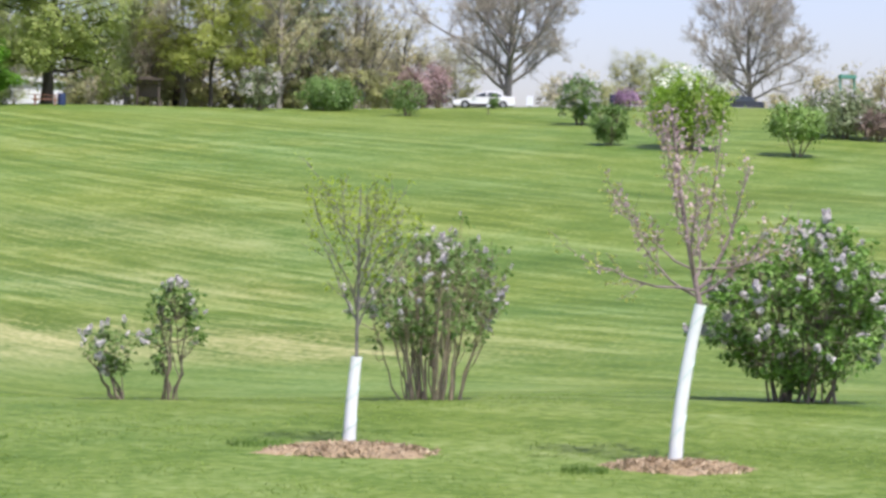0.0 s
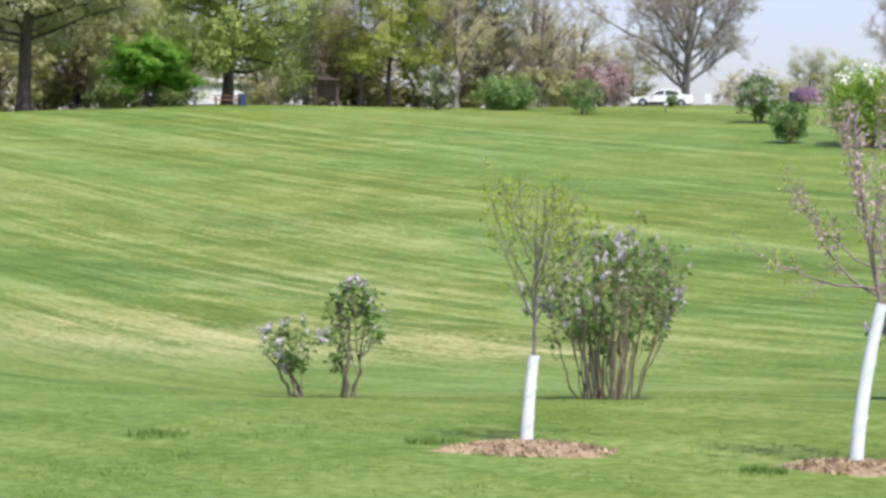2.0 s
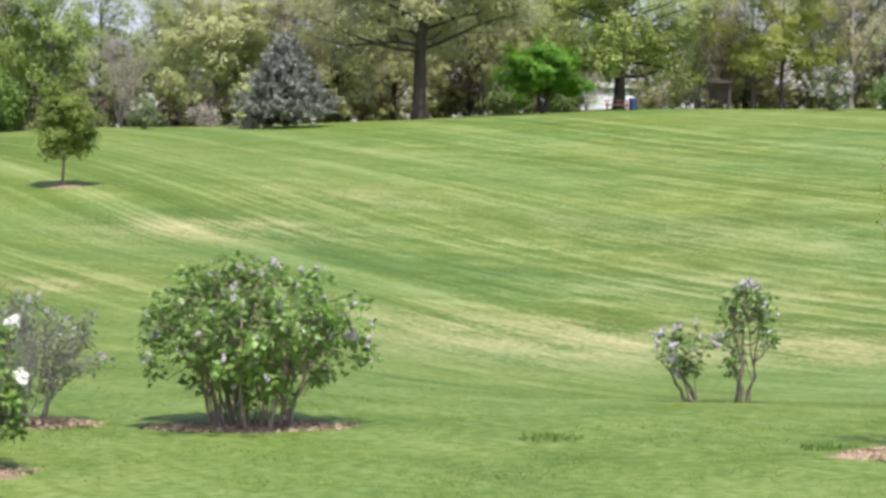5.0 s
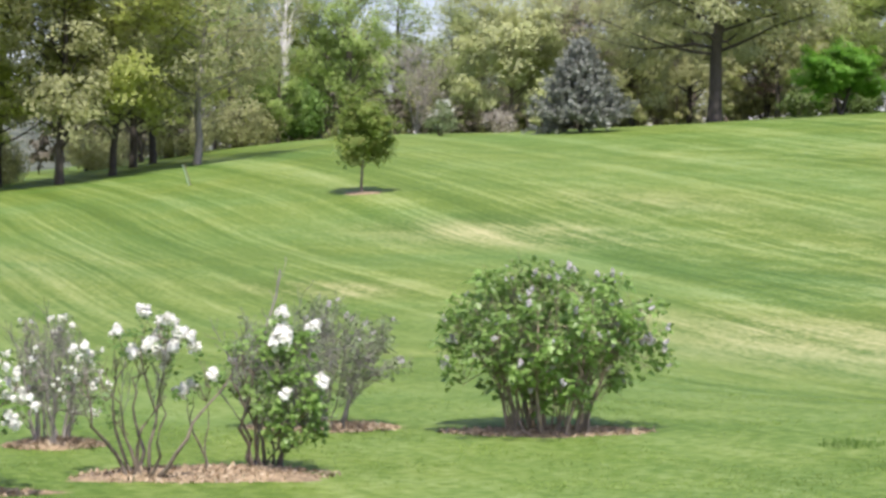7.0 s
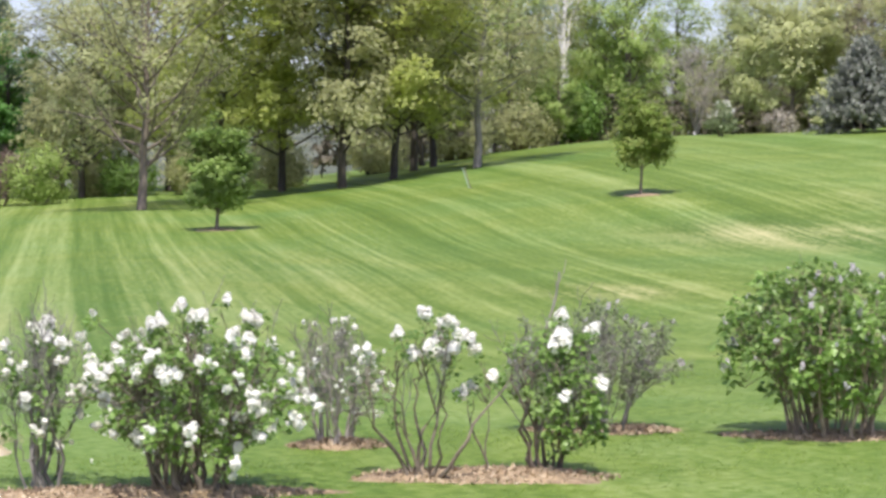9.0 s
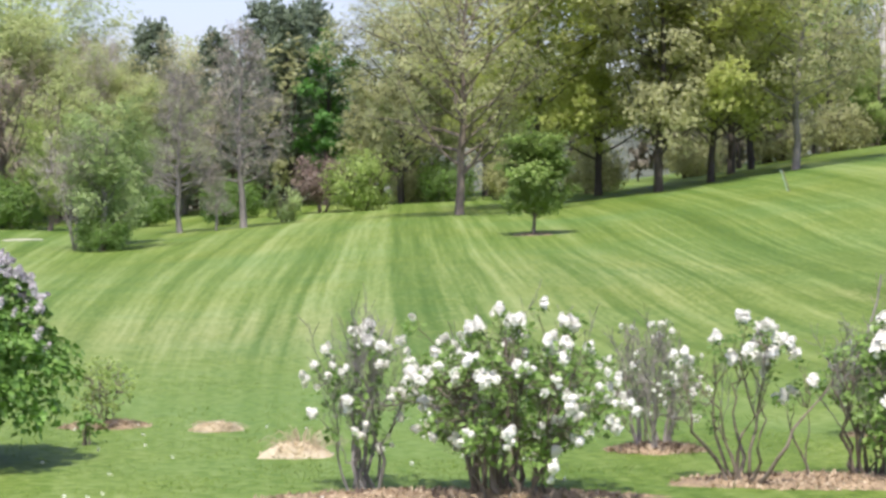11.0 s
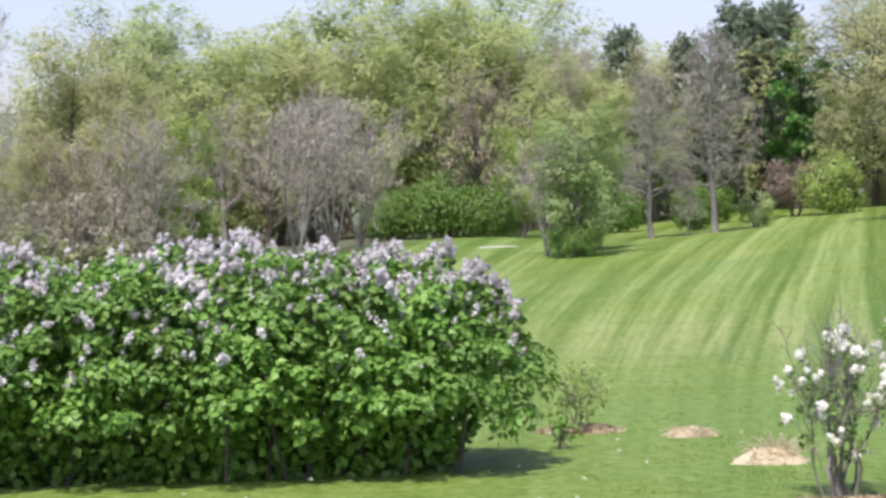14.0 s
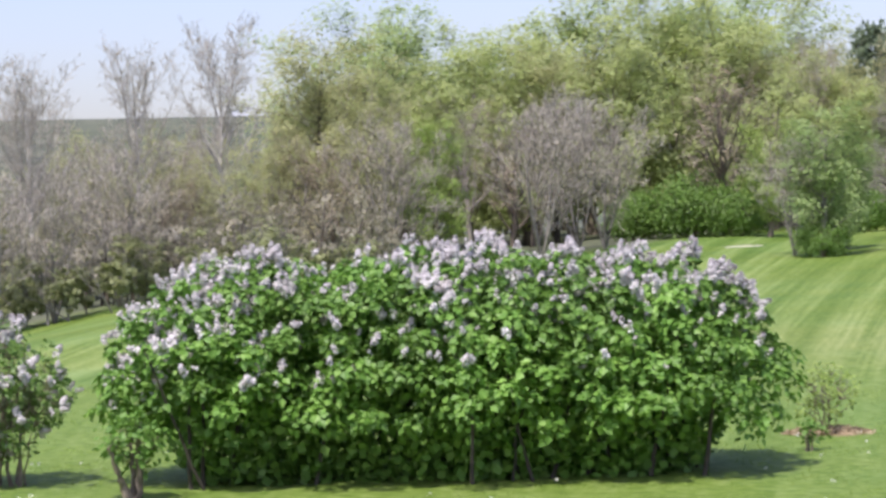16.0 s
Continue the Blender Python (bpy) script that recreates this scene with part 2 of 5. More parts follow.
STEM = mottled("lilac_stem", (0.06, 0.048, 0.036), (0.27, 0.22, 0.165), 30, stretch=(1, 1, 0.3))
REDTWIG = mottled("cherry_bark", (0.15, 0.115, 0.112), (0.36, 0.285, 0.28), 30)
MULCH = mottled("shredded_bark_mulch", (0.12, 0.085, 0.048), (0.42, 0.31, 0.185), 17, bump=0.8)
CHIP = leafy("bark_chip", (0.1, 0.07, 0.042), (0.38, 0.285, 0.18), (0.68, 0.58, 0.42), 0.0, 0.9)
L_LILAC = leafy("lilac_leaf", (0.065, 0.148, 0.024), (0.148, 0.288, 0.048), (0.28, 0.44, 0.098), 0.32, 0.52)
L_MID = leafy("green_lilac_leaf", (0.115, 0.215, 0.045), (0.23, 0.365, 0.085), (0.35, 0.49, 0.15), 0.43, 0.42)
L_BRUSH = leafy("edge_shrub_leaf", (0.09, 0.17, 0.03), (0.155, 0.265, 0.05), (0.24, 0.37, 0.09), 0.45)
BARK_MID = mottled("brown_bark", (0.055, 0.045, 0.035), (0.16, 0.13, 0.105), 12, stretch=(1, 1, 0.25))
L_DARK = leafy("dark_lilac_leaf", (0.08, 0.155, 0.036), (0.16, 0.27, 0.066), (0.27, 0.4, 0.12), 0.42, 0.45)
L_GREY = leafy("grey_green_leaf", (0.13, 0.175, 0.08), (0.22, 0.275, 0.13), (0.33, 0.385, 0.2), 0.4)
L_TANGREEN = leafy("tan_green_bud", (0.39, 0.37, 0.215), (0.53, 0.5, 0.31), (0.64, 0.615, 0.41), 0.6)
L_YELLOW = leafy("spring_yellow_leaf", (0.3, 0.34, 0.075), (0.44, 0.49, 0.13), (0.57, 0.62, 0.21), 0.64)
L_NEW = leafy("new_yellow_green_leaf", (0.26, 0.36, 0.03), (0.38, 0.49, 0.06), (0.5, 0.6, 0.1), 0.55)
L_SAGE = leafy("sage_green_leaf", (0.2, 0.275, 0.1), (0.32, 0.42, 0.165), (0.44, 0.54, 0.24), 0.52)
L_DIM = leafy("dim_brown_twig", (0.12, 0.107, 0.078), (0.2, 0.18, 0.13), (0.29, 0.265, 0.185), 0.35)
L_SCRUB = leafy("scrub_leaf", (0.2, 0.22, 0.1), (0.305, 0.33, 0.155), (0.41, 0.435, 0.22), 0.45)
L_BROWN = leafy("brown_bud", (0.28, 0.25, 0.19), (0.405, 0.37, 0.285), (0.51, 0.475, 0.375), 0.45)
L_BRIGHT = leafy("bright_lime_leaf", (0.17, 0.29, 0.03), (0.27, 0.42, 0.055), (0.38, 0.53, 0.1), 0.55)
L_LIME = leafy("lime_green_leaf", (0.28, 0.355, 0.09), (0.42, 0.5, 0.15), (0.55, 0.625, 0.24), 0.58)
L_SPRING = leafy("spring_green_leaf", (0.3, 0.38, 0.155), (0.43, 0.525, 0.235), (0.56, 0.65, 0.33), 0.58)
L_MAPLE = leafy("reddish_maple_leaf", (0.15, 0.24, 0.05), (0.245, 0.35, 0.085), (0.36, 0.46, 0.14), 0.5)
L_OLIVE = leafy("spring_olive_leaf", (0.31, 0.32, 0.15), (0.445, 0.455, 0.225), (0.57, 0.58, 0.32), 0.62)
L_FRESH = leafy("fresh_green_leaf", (0.23, 0.32, 0.075), (0.35, 0.455, 0.13), (0.47, 0.57, 0.2), 0.57)
L_MAPLERED = leafy("red_tinged_maple_leaf", (0.19, 0.27, 0.055), (0.3, 0.4, 0.1), (0.5, 0.46, 0.16), 0.56)
L_VIVID = leafy("vivid_green_leaf", (0.1, 0.235, 0.022), (0.175, 0.375, 0.04), (0.275, 0.5, 0.075), 0.52)
L_PALE = leafy("pale_catkin_leaf", (0.34, 0.37, 0.15), (0.5, 0.53, 0.25), (0.62, 0.63, 0.36), 0.45)
L_TAN = leafy("budding_tan_twig", (0.35, 0.31, 0.255), (0.49, 0.445, 0.375), (0.62, 0.57, 0.49), 0.5)
L_GREYTAN = leafy("bare_grey_twig", (0.41, 0.36, 0.3), (0.57, 0.505, 0.43), (0.68, 0.62, 0.535), 0.52)
BARK_GREY = mottled("grey_bark", (0.13, 0.12, 0.108), (0.30, 0.275, 0.25), 14, stretch=(1, 1, 0.3))
L_RUSSET = leafy("russet_bud", (0.28, 0.235, 0.175), (0.39, 0.33, 0.25), (0.49, 0.42, 0.325), 0.45)
L_PINE = leafy("pine_needle", (0.13, 0.17, 0.105), (0.195, 0.25, 0.155), (0.275, 0.33, 0.21), 0.42)
L_BLUE = leafy("blue_spruce_needle", (0.15, 0.165, 0.135), (0.235, 0.25, 0.205), (0.345, 0.355, 0.3), 0.25)
L_MOSS = leafy("moss_yellow_leaf", (0.32, 0.37, 0.14), (0.455, 0.515, 0.22), (0.58, 0.63, 0.31), 0.6)
L_DEEP = leafy("deep_green_leaf", (0.06, 0.16, 0.025), (0.10, 0.25, 0.04), (0.16, 0.34, 0.07), 0.45)
L_JUNIPER = leafy("juniper_needle", (0.06, 0.1, 0.02), (0.11, 0.165, 0.035), (0.17, 0.24, 0.055), 0.25)
L_RED = leafy("red_brown_leaf", (0.16, 0.115, 0.09), (0.25, 0.185, 0.15), (0.34, 0.265, 0.21), 0.42)
F_WHITE = leafy("white_petal", (0.9, 0.87, 0.76), (0.93, 0.915, 0.84), (0.945, 0.94, 0.9), 0.32)
F_MAUVE = leafy("mauve_petal", (0.56, 0.51, 0.53), (0.69, 0.645, 0.66), (0.82, 0.79, 0.795), 0.35)
F_PALE = leafy("pale_lilac_petal", (0.50, 0.46, 0.46), (0.64, 0.60, 0.60), (0.76, 0.73, 0.73), 0.35)
F_PINK = leafy("redbud_petal", (0.28, 0.18, 0.175), (0.36, 0.245, 0.24), (0.44, 0.32, 0.31), 0.35)
F_MAGENTA = leafy("magenta_petal", (0.24, 0.13, 0.24), (0.35, 0.21, 0.34), (0.48, 0.33, 0.46), 0.3)
F_BLUSH = leafy("blush_petal", (0.40, 0.28, 0.28), (0.53, 0.40, 0.405), (0.67, 0.55, 0.55), 0.3)
GUARD = mottled("white_plastic_guard", (0.70, 0.74, 0.74), (0.82, 0.84, 0.84), 8, 0.4, 0.05)
GUARD_SEAM = plain("blue_green_seam", (0.55, 0.72, 0.70), 0.5)

# ---- builders ----
rng = np.random.default_rng(7)


def mesh_of(name, parts, mat, smooth=False):
    """One mesh from (verts, faces) pairs; faces of one pair all have the same corner count."""
    me = bpy.data.meshes.new(name)
    vs, loops, starts, off, pos = [], [], [], 0, 0
    for v, f in parts:
        if len(f) == 0:
            continue
        vs.append(v)
        loops.append((f + off).ravel())
        starts.append(pos + np.arange(len(f)) * f.shape[1])
        pos += f.size
        off += len(v)
    v, lo, st = np.concatenate(vs), np.concatenate(loops), np.concatenate(starts)
    me.vertices.add(len(v))
    me.vertices.foreach_set("co", v.astype(np.float32).ravel())
    me.loops.add(len(lo))
    me.loops.foreach_set("vertex_index", lo.astype(np.int32))
    me.polygons.add(len(st))
    me.polygons.foreach_set("loop_start", st.astype(np.int32))
    me.update(calc_edges=True)
    me.validate()
    me.polygons.foreach_set("use_smooth", np.full(len(me.polygons), smooth))
    me.materials.append(mat)
    return me


def part(name, data, parent=None, label="", kind=""):
    ob = new(name, data)
    ob.parent = parent
    return tagged(ob, label, kind=kind)


def unit(v):
    return v / np.maximum(np.linalg.norm(v, axis=-1, keepdims=True), 1e-9)


def tubes(P, R, sides):
    """Tapered tubes along polylines P (b, n, 3) of radii R (b, n)."""
    b, n, _ = P.shape
    t = unit(np.gradient(P, axis=1))
    ref = np.where(np.abs(t[..., 2:3]) > 0.9, np.array([1.0, 0, 0]), np.array([0, 0, 1.0]))
    x = unit(np.cross(t, ref))
    y = np.cross(t, x)
    a = np.arange(sides) * 2 * np.pi / sides
    v = P[:, :, None] + R[:, :, None, None] * (x[:, :, None] * np.cos(a)[:, None] + y[:, :, None] * np.sin(a)[:, None])
    i = np.arange(b * n * sides).reshape(b, n, sides)
    f = np.stack([i[:, :-1], np.roll(i[:, :-1], -1, 2), np.roll(i[:, 1:], -1, 2), i[:, 1:]], -1).reshape(-1, 4)
    return v.reshape(-1, 3), f


def sprout(P, R, count, t0, t1, angle, length, up, n, wobble, thick=0.55):
    """Children of the branches P: count of them on each, between t0 and t1 of its length; length: metres or a function of t."""
    b, m, _ = P.shape
    par = np.repeat(np.arange(b), count)
    t = np.tile((np.arange(count) + 0.5) / count, b) * (t1 - t0) + t0 + rng.uniform(-0.5, 0.5, b * count) * (t1 - t0) / count
    s = np.clip(t, 0, 0.999) * (m - 1)
    k, u = s.astype(int), (s % 1)[:, None]
    base = P[par, k] * (1 - u) + P[par, k + 1] * u
    r = R[par, k] * (1 - u[:, 0]) + R[par, k + 1] * u[:, 0]
    tang = unit(P[par, k + 1] - P[par, k])
    turn = (np.tile(np.arange(count), b) * 2.4 + np.repeat(rng.uniform(0, 6.3, b), count) + rng.normal(0, 0.4, b * count))[:, None]
    ref = np.where(np.abs(tang[:, 2:3]) > 0.9, np.array([1.0, 0, 0]), np.array([0, 0, 1.0]))
    x = unit(np.cross(tang, ref))
    y = np.cross(tang, x)
    ang = np.radians(angle + rng.normal(0, 9, b * count))[:, None]
    d = tang * np.cos(ang) + (x * np.cos(turn) + y * np.sin(turn)) * np.sin(ang)
    ln = (length(t) if callable(length) else length) * rng.uniform(0.7, 1.25, b * count)
    out = np.empty((b * count, n, 3))
    out[:, 0] = base
    for j in range(1, n):
        d = unit(d + np.array([0, 0, up / n]) + rng.normal(0, wobble, d.shape))
        out[:, j] = out[:, j - 1] + d * (ln / (n - 1))[:, None]
    rad = (r * thick)[:, None] * np.linspace(1, 0.25, n)
    return out, rad


def leaves(c, size, slim=0.6, out=None, fold=False, spread=1.0, tri=False, face=None, flutter=0.42):
    """One small leaf at each point; out: the way it points; face: the way its blade is turned."""
    k = len(c)
    a = unit(rng.normal(0, 1, (k, 3)) * spread + (0 if out is None else out))
    b = unit(np.cross(a, rng.normal(0, 1, (k, 3))))
    if face is not None:
        w = unit(face + rng.normal(0, flutter, (k, 3)))
        b = unit(np.cross(w, a))
        a = np.cross(b, w)
    s = (size * rng.uniform(0.6, 1.35, k))[:, None]
    if tri:
        v = np.stack([c + a * s * 0.6, c - a * s * 0.4 + b * s * slim * 0.6, c - a * s * 0.4 - b * s * slim * 0.6], 1)
        return v.reshape(-1, 3), np.arange(3 * k).reshape(-1, 3)
    if not fold:
        v = np.stack([c - a * s / 2, c + b * s * slim / 2 - a * s * 0.08, c + a * s / 2, c - b * s * slim / 2 - a * s * 0.08], 1)
        return v.reshape(-1, 3), np.arange(4 * k).reshape(-1, 4)
    w = np.cross(a, b)
    v = np.stack([c, c + b * s * slim * 0.52 + a * s * 0.36 + w * s * 0.1, c + a * s, c - b * s * slim * 0.52 + a * s * 0.36 + w * s * 0.1], 1)
    return v.reshape(-1, 3), np.arange(4 * k).reshape(-1, 4)


def ball(k):
    """Points spread evenly in a round clump."""
    return unit(rng.normal(0, 1, (k, 3))) * rng.uniform(0, 1, (k, 1)) ** (1 / 2.4) * 1.6


def along_points(P, k, jitter, t0=0.2):
    """k points near each polyline."""
    b, n, _ = P.shape
    s = rng.uniform(t0, 0.999, (b, k)) * (n - 1)
    i = s.astype(int)
    u = (s - i)[..., None]
    r = np.arange(b)[:, None]
    p = P[r, i] * (1 - u) + P[r, i + 1] * u
    return (p + rng.normal(0, jitter, p.shape)).reshape(-1, 3)


def trunk_line(height, n=9, lean=0.02, wob=0.012):
    p = np.zeros((1, n, 3))
    p[0, :, 2] = np.linspace(0, height, n)
    p[0, 1:, :2] = np.cumsum(rng.normal(0, wob * height, (n - 1, 2)), 0) * 0.6 + lean * np.linspace(0, height, n - 1)[:, None]
    return p


def tree(name, label, height, width, bark, leaf, clear=0.25, leaf_size=0.22, leaf_n=7, limbs=24, angle=58, up=0.4, twig=5, girth=None,
         profile="round", forks=1, category="tree", jit=0.45, group="", sub=7, twigs_seen=False, puff=0.1):
    """A tree: tapered trunk and limbs in one mesh, twigs and leaves in the crown."""
    girth = girth or height * 0.022
    root = tagged(new(name), label, category, group)
    P = [trunk_line(height * (0.9 if forks == 1 else 0.8)) for _ in range(forks)]
    if forks > 1:
        for i, p in enumerate(P):
            a = i * 6.283 / forks + 0.5
            p[0, :, 0] += np.cos(a) * width * 0.2 * np.linspace(0, 1, 9) ** 0.8
            p[0, :, 1] += np.sin(a) * width * 0.2 * np.linspace(0, 1, 9) ** 0.8
    P = np.concatenate(P)
    R = np.tile(girth * np.array([1.25, 1.0, 0.93, 0.84, 0.74, 0.6, 0.46, 0.3, 0.12]), (forks, 1)) / (forks ** 0.5)
    half = width / 2

    def reach(t):
        u = np.clip((t - clear) / (1 - clear), 0, 1)
        if profile == "cone":
            return half * (1.08 - u) * 1.0 + 0.15
        if profile == "wide":
            return half * (1.15 - 0.7 * u ** 2)
        if profile == "oval":
            return half * (0.55 + 0.75 * np.sin(np.pi * (0.12 + 0.75 * u)))
        return half * (0.75 + 0.6 * np.sin(np.pi * (0.2 + 0.65 * u))) * 1.0
    n1 = limbs // forks
    P1, R1 = sprout(P, R, n1, clear, 0.97, angle, reach, up, 6, 0.12, 0.5 if twigs_seen else 0.36)
    P2, R2 = sprout(P1, R1, sub, 0.22, 1.0, 42, lambda t: half * 0.42 * (1.1 - 0.5 * t), up * 0.6, 4, 0.14, 0.55)
    P3, R3 = sprout(P2, R2, twig, 0.2, 1.0, 40, half * 0.2, up * 0.5, 3, 0.16, 0.6)
    R3 = np.maximum(R3, 0.008)
    fine = twigs_seen and leaf in (L_TAN, L_GREYTAN)
    wooden = [tubes(P, R, 9), tubes(P1, R1, 5), tubes(P2 if twigs_seen else P2[::3], np.maximum(R2 if twigs_seen else R2[::3], 0.014 if twigs_seen else 0.008), 3)]
    if fine:
        wooden.append(tubes(P3, R3, 3))
    part("trunk", mesh_of("trunk", wooden, bark, True), root)
    if leaf:
        if twigs_seen:
            pts = np.concatenate([along_points(P3, leaf_n, leaf_size * jit * 2), along_points(P2, max(1, leaf_n // 2), leaf_size * jit * 2, 0.4)])
        else:
            mids = np.concatenate([P1[:, 3], P1[:, 4], P1[:, 5], P2[:, 2], P2[:, 3] + rng.normal(0, 0.1 * half, P2[:, 3].shape)])
            mids = mids[rng.uniform(0, 1, len(mids)) < 0.85]
            per = int((twig * leaf_n + leaf_n // 2) / 3.3)
            wide = (half * puff + 0.08) * rng.uniform(0.6, 1.4, (len(mids), 1))
            pts = np.repeat(mids, per, 0) + ball(len(mids) * per) * np.repeat(wide, per, 0) * np.array([1, 1, 0.55])
        out = unit(pts - np.array([0, 0, height * 0.5]))
        if fine:
            part("crown", mesh_of("crown", [leaves(pts, leaf_size * 4, 0.085, out * 0.8 + np.array([0, 0, 0.4]), tri=True, spread=0.75)], leaf), root)
        else:
            part("crown", mesh_of("crown", [leaves(pts, leaf_size * 1.07, 0.75, tri=True, face=out * 0.6 + np.array([0, 0, 0.55]), flutter=0.24)], leaf), root)
    return root


def conifer(name, label, height, width, leaf, clear=0.05, size=0.3, whorls=120, dens=26, category="tree", bark=None, rise_up=0.1, slim=0.3, taper=0.85):
    root = tagged(new(name), label, category)
    P = trunk_line(height, wob=0.003, lean=0)
    R = height * 0.016 * np.linspace(1.1, 0.08, 9)[None]
    P1, R1 = sprout(P, R, whorls, clear, 0.99, 82, lambda t: width / 2 * (1.02 - t) ** taper + 0.08, rise_up, 5, 0.06, 0.4)
    P2, R2 = sprout(P1, R1, 6, 0.25, 1.0, 45, lambda t: width * 0.09 + 0.1, rise_up, 3, 0.08, 0.5)
    part("trunk", mesh_of("trunk", [tubes(P, R, 8), tubes(P1, R1, 3)], bark or BARK_DARK, True), root)
    pts = np.concatenate([along_points(P1, dens, size * 0.25, 0.3), along_points(P2, dens // 4, size * 0.2, 0.0)])
    part("crown", mesh_of("crown", [leaves(pts, size, slim, tri=True)], leaf), root)
    return root


def bush(name, label, width, height, leaf, leaf_size, n_leaf, stems=9, bark=STEM, category="shrub", bottom=0.1, flower=None, flower_n=0, flower_size=0.2, top_only=0.5, slim=0.6):
    """A rounded far shrub: stems that fan out, leaves gathered in clumps over an uneven dome."""
    root = tagged(new(name), label, category)
    a = rng.uniform(0, 6.283, stems)
    P = np.zeros((stems, 5, 3))
    s = np.linspace(0, 1, 5)
    tip = rng.uniform(0.2, 0.8, stems) * width / 2
    P[:, :, 0] = np.cos(a)[:, None] * (0.06 * width + tip[:, None] * s)
    P[:, :, 1] = np.sin(a)[:, None] * (0.06 * width + tip[:, None] * s)
    P[:, :, 2] = s * (height * rng.uniform(0.65, 0.92, stems))[:, None]
    R = np.full((stems, 1), 0.014 * height + 0.006) * np.linspace(1, 0.35, 5)
    P1, R1 = sprout(P, R, 7, 0.25, 1.0, 45, width * 0.2, 0.5, 4, 0.15)
    part("stem", mesh_of("stem", [tubes(P, R, 5), tubes(P1, R1, 3)], bark, True), root)
    k = max(12, n_leaf // 45)
    d = unit(rng.normal(0, 1, (k, 3)))
    d[:, 2] = np.clip(d[:, 2], -0.8, 1)
    rad = rng.uniform(0.55, 1.0, k)[:, None] ** 0.6
    mid = np.array([0, 0, height * (0.5 + bottom / 2)])
    clump = mid + d * rad * np.array([width / 2, width / 2, height * (0.5 - bottom / 2)]) * rng.uniform(0.85, 1.08, (k, 1))
    pick = rng.integers(0, k, n_leaf)
    pts = clump[pick] + rng.normal(0, width * 0.065 + 0.02, (n_leaf, 3))
    pts = pts[pts[:, 2] > bottom * height * 0.5]
    part("crown", mesh_of("crown", [leaves(pts, leaf_size, slim, unit(pts - mid) * 0.8, tri=True, face=unit(pts - mid) * 0.7 + np.array([0, 0, 0.4]))], leaf), root)
    if flower:
        ok = np.where(clump[:, 2] > height * top_only)[0]
        c = clump[rng.choice(ok, flower_n)] + unit(rng.normal(0, 1, (flower_n, 3))) * width * 0.07
        c = c + unit(c - mid) * width * 0.08
        pts = np.repeat(c, 14, 0) + rng.normal(0, flower_size * 0.35, (flower_n * 14, 3))
        part("blossom", mesh_of("blossom", [leaves(pts, flower_size * 0.55, 0.8)], flower), root)
    return root


def woodland(label, leaf, az0, az1, d0, d1, low, high, count, per, size, bark=BARK, seed=1):
    """Dense far woods: trunks and crowns too many to tell apart."""
    r = np.random.default_rng(seed)
    az, d = r.uniform(az0, az1, count), r.uniform(d0, d1, count)
    h = r.uniform(low, high, count)
    base = np.stack([d * np.sin(np.radians(az)), d * np.cos(np.radians(az)), rise(az, d)], -1)
    w = h * r.uniform(0.22, 0.36, count)
    root = tagged(new("woodland"), label, "woods", kind="stuff")
    P = base[:, None] + np.stack([0 * np.linspace(0, 1, 4), 0 * np.linspace(0, 1, 4), np.linspace(-0.02, 0.85, 4)], -1)[None] * h[:, None, None]
    P[:, 1:, :2] += np.cumsum(r.normal(0, 0.25, (count, 3, 2)), 1)
    R = (h * 0.016)[:, None] * np.array([1.1, 0.8, 0.5, 0.15])
    P1, R1 = sprout(P, R, 9, 0.2, 0.98, 45, 2.4, 0.8, 4, 0.15)
    part("trunk", mesh_of("trunk", [tubes(P, R, 5), tubes(P1, R1, 3)], bark, True), root, kind="stuff")
    k = 30
    dv = unit(r.normal(0, 1, (count, k, 3)))
    cl = dv * r.uniform(0.45, 1.0, (count, k, 1))
    cl = base[:, None] + cl * np.stack([w, w, h * 0.44], -1)[:, None] + np.stack([0 * h, 0 * h, h * 0.54], -1)[:, None]
    n = int(count * per * 0.8)
    t, c = r.integers(0, count, n), r.integers(0, k, n)
    pts = cl[t, c] + ball(n) * (w[t] * 0.17)[:, None] * np.array([1, 1, 0.7])
    out = unit(dv[t, c] + np.array([0, 0, 0.3]))
    part("crown", mesh_of("crown", [leaves(pts, size * 1.1, 0.75, tri=True, face=out * 0.6 + np.array([0, 0, 0.5]), flutter=0.24)], leaf), root, kind="stuff")
    return root


def settle(ob, az, dist, turn=0.0, scale=1.0, sink=0.03, lean=0.0):
    """Stand a thing on the ground."""
    ob.matrix_basis = Matrix.Translation(spot(az, dist, sink)) @ pose(0, 0, 0, 0, lean, turn) @ Matrix.Scale(scale, 4)
    return ob


def again(ob, az, dist, turn, scale=1.0, sink=0.03):
    s = ob.scale.copy()
    ob.scale = (1, 1, 1)
    c = copy_thing(ob, Matrix.Translation(spot(az, dist, sink)) @ pose(0, 0, 0, 0, 0, turn) @ Matrix.Scale(scale, 4))
    ob.scale = s
    return c


